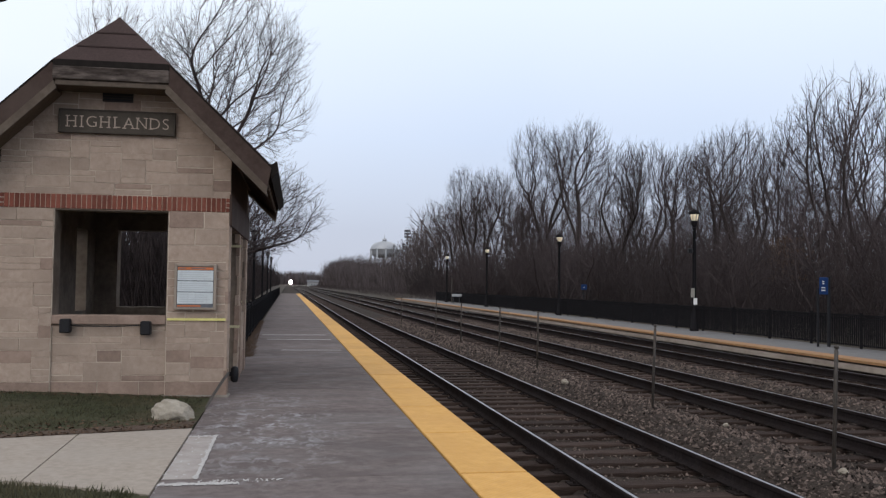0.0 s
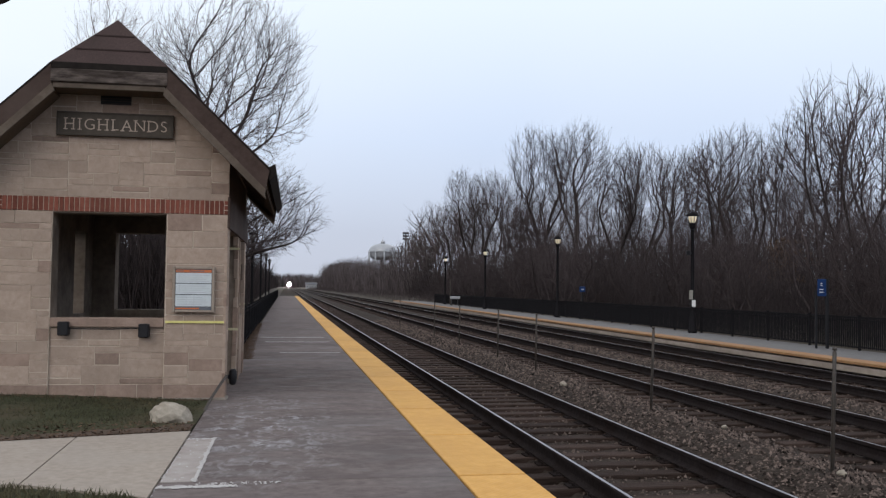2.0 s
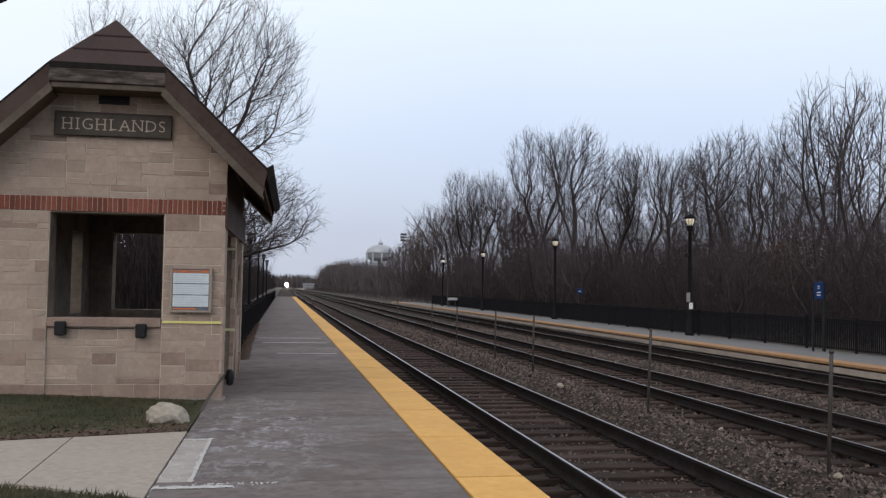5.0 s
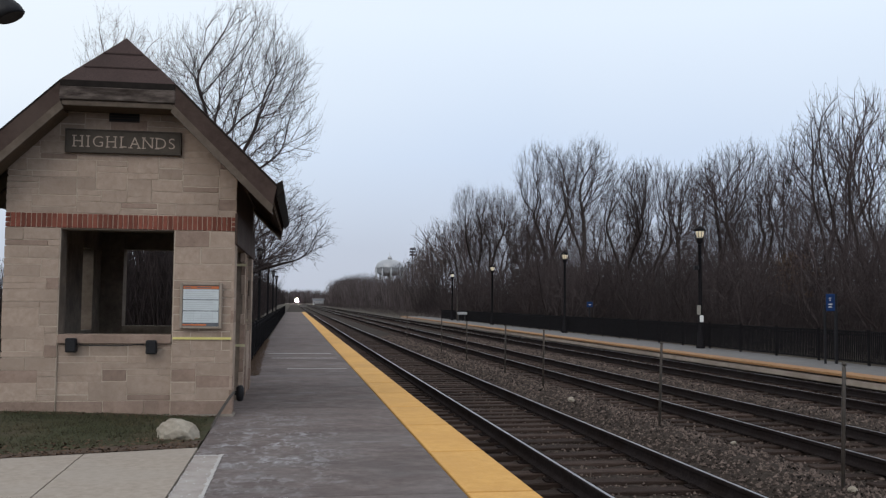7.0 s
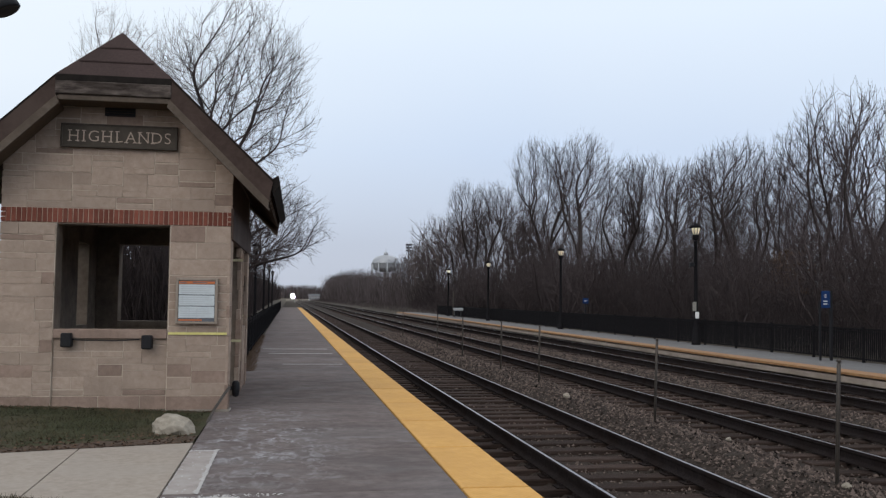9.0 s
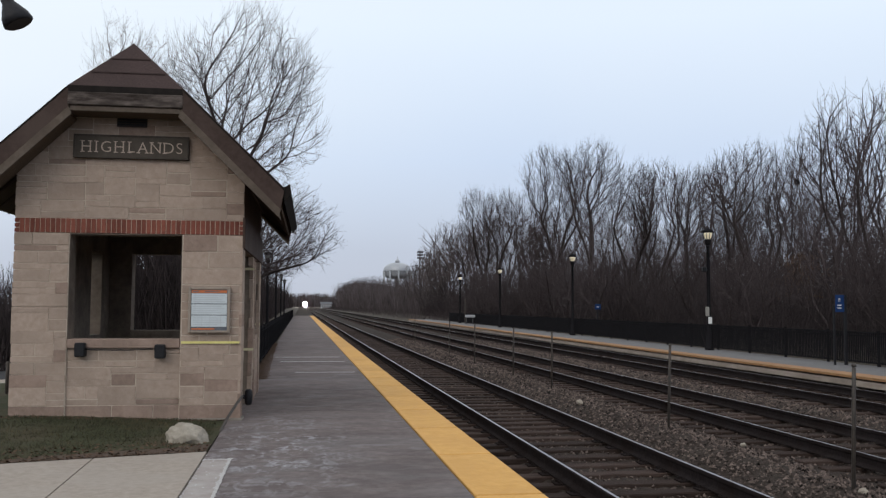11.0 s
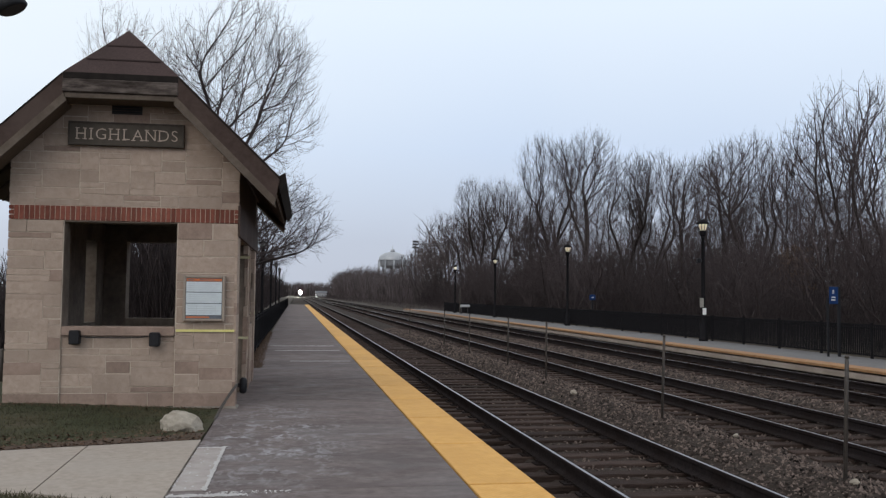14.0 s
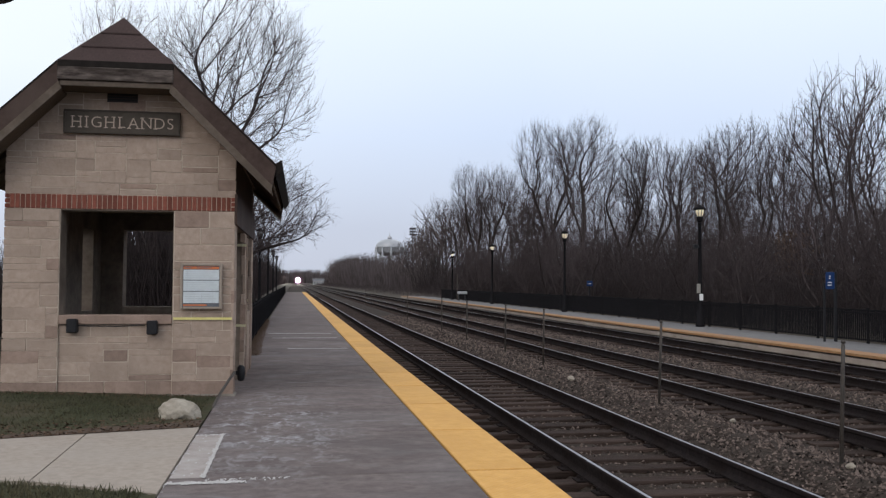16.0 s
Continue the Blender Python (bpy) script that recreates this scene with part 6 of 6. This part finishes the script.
def far_houses():
    for x, y, wd, h in ((19.6, 700, 8, 3.0),):
        hs = thing("far_house", "pale distant building beside the railway", "house")
        hs.location = (x, y, 0)
        box_part("wall", SIDING, hs, -wd / 2, wd / 2, 0, 10, -0.3, h)
        vs = [(-wd / 2 - 0.6, -0.6, h), (wd / 2 + 0.6, -0.6, h), (wd / 2 + 0.6, 10.6, h), (-wd / 2 - 0.6, 10.6, h), (-wd / 2 - 0.6, 5, h + 1.6), (wd / 2 + 0.6, 5, h + 1.6)]
        part("roof", mesh_of("roof", vs, [(0, 1, 5, 4), (2, 3, 4, 5), (0, 4, 3), (1, 2, 5), (3, 2, 1, 0)], FAR_ROOF), None, hs)
        for k in range(4):
            u = -wd / 2 + wd * (k + 0.5) / 4
            box_part("window", WINDOW_DARK, hs, u - 0.3, u + 0.3, -0.06, 0.02, 0.9, 1.7)


picket_fence("platform_fence", 16.0, 6.0, 97.0, "black metal picket fence along the platform across the tracks", 0.085, 0.97, 5)
picket_fence("shelter_fence", -1.10, 18.9, 140.0, "black metal picket fence along the platform back edge", 0.085, 1.02)
lamps()
blue_signs()
divider_posts()
flood_lamp()
water_tower()
flood_masts()
far_houses()


# ------------------------------------------------------------ train
def train():
    t = thing("train", "distant locomotive-hauled train with blazing headlight", "train")
    t.location = (TRACKS[0], 1000, RAIL_Z)
    bm = bmesh.new()
    add_box(bm, -1.5, 1.5, 0.0, 17.0, 1.1, 4.2, 0.18)
    add_box(bm, -1.1, 1.1, 0.5, 16.0, 4.15, 4.6, 0.12)
    loco = part("locomotive_body", bm, DARK_STEEL, t)
    box_part("windscreen", WINDOW_DARK, loco, -1.15, 1.15, -0.04, 0.02, 3.1, 3.8)
    box_part("pilot", DARK_STEEL, t, -1.45, 1.45, -0.2, 0.6, 0.15, 1.1, 0.05)
    # upper disc far wider than a lens, its size standing for the glare
    for x, z, r in ((0.0, 3.95, 0.80), (-0.85, 2.3, 0.22), (0.85, 2.3, 0.22)):
        bm = bmesh.new()
        add_tube(bm, [(x, -0.10, z), (x, -0.02, z)], [r, r], 14)
        part("headlight", bm, HEADLIGHT, loco, "glowing headlight")
    for k in range(4):
        y = 18.5 + 26.5 * k
        coach = box_part("coach", COACH, t, -1.52, 1.52, y, y + 25.5, 0.9, 4.75, 0.2)
        box_part("bogie", DARK_STEEL, coach, -1.2, 1.2, y + 2, y + 5, 0.0, 0.9)
        box_part("bogie", DARK_STEEL, coach, -1.2, 1.2, y + 20, y + 23, 0.0, 0.9)
    return t


TRAIN = train()
tracks()
loose_stones()


def motions():
    walk(TRAIN, [(0.0, pose(TRACKS[0], 1000, RAIL_Z)), (8.0, pose(TRACKS[0], 840, RAIL_Z)), (16.0, pose(TRACKS[0], 680, RAIL_Z))])


motions()
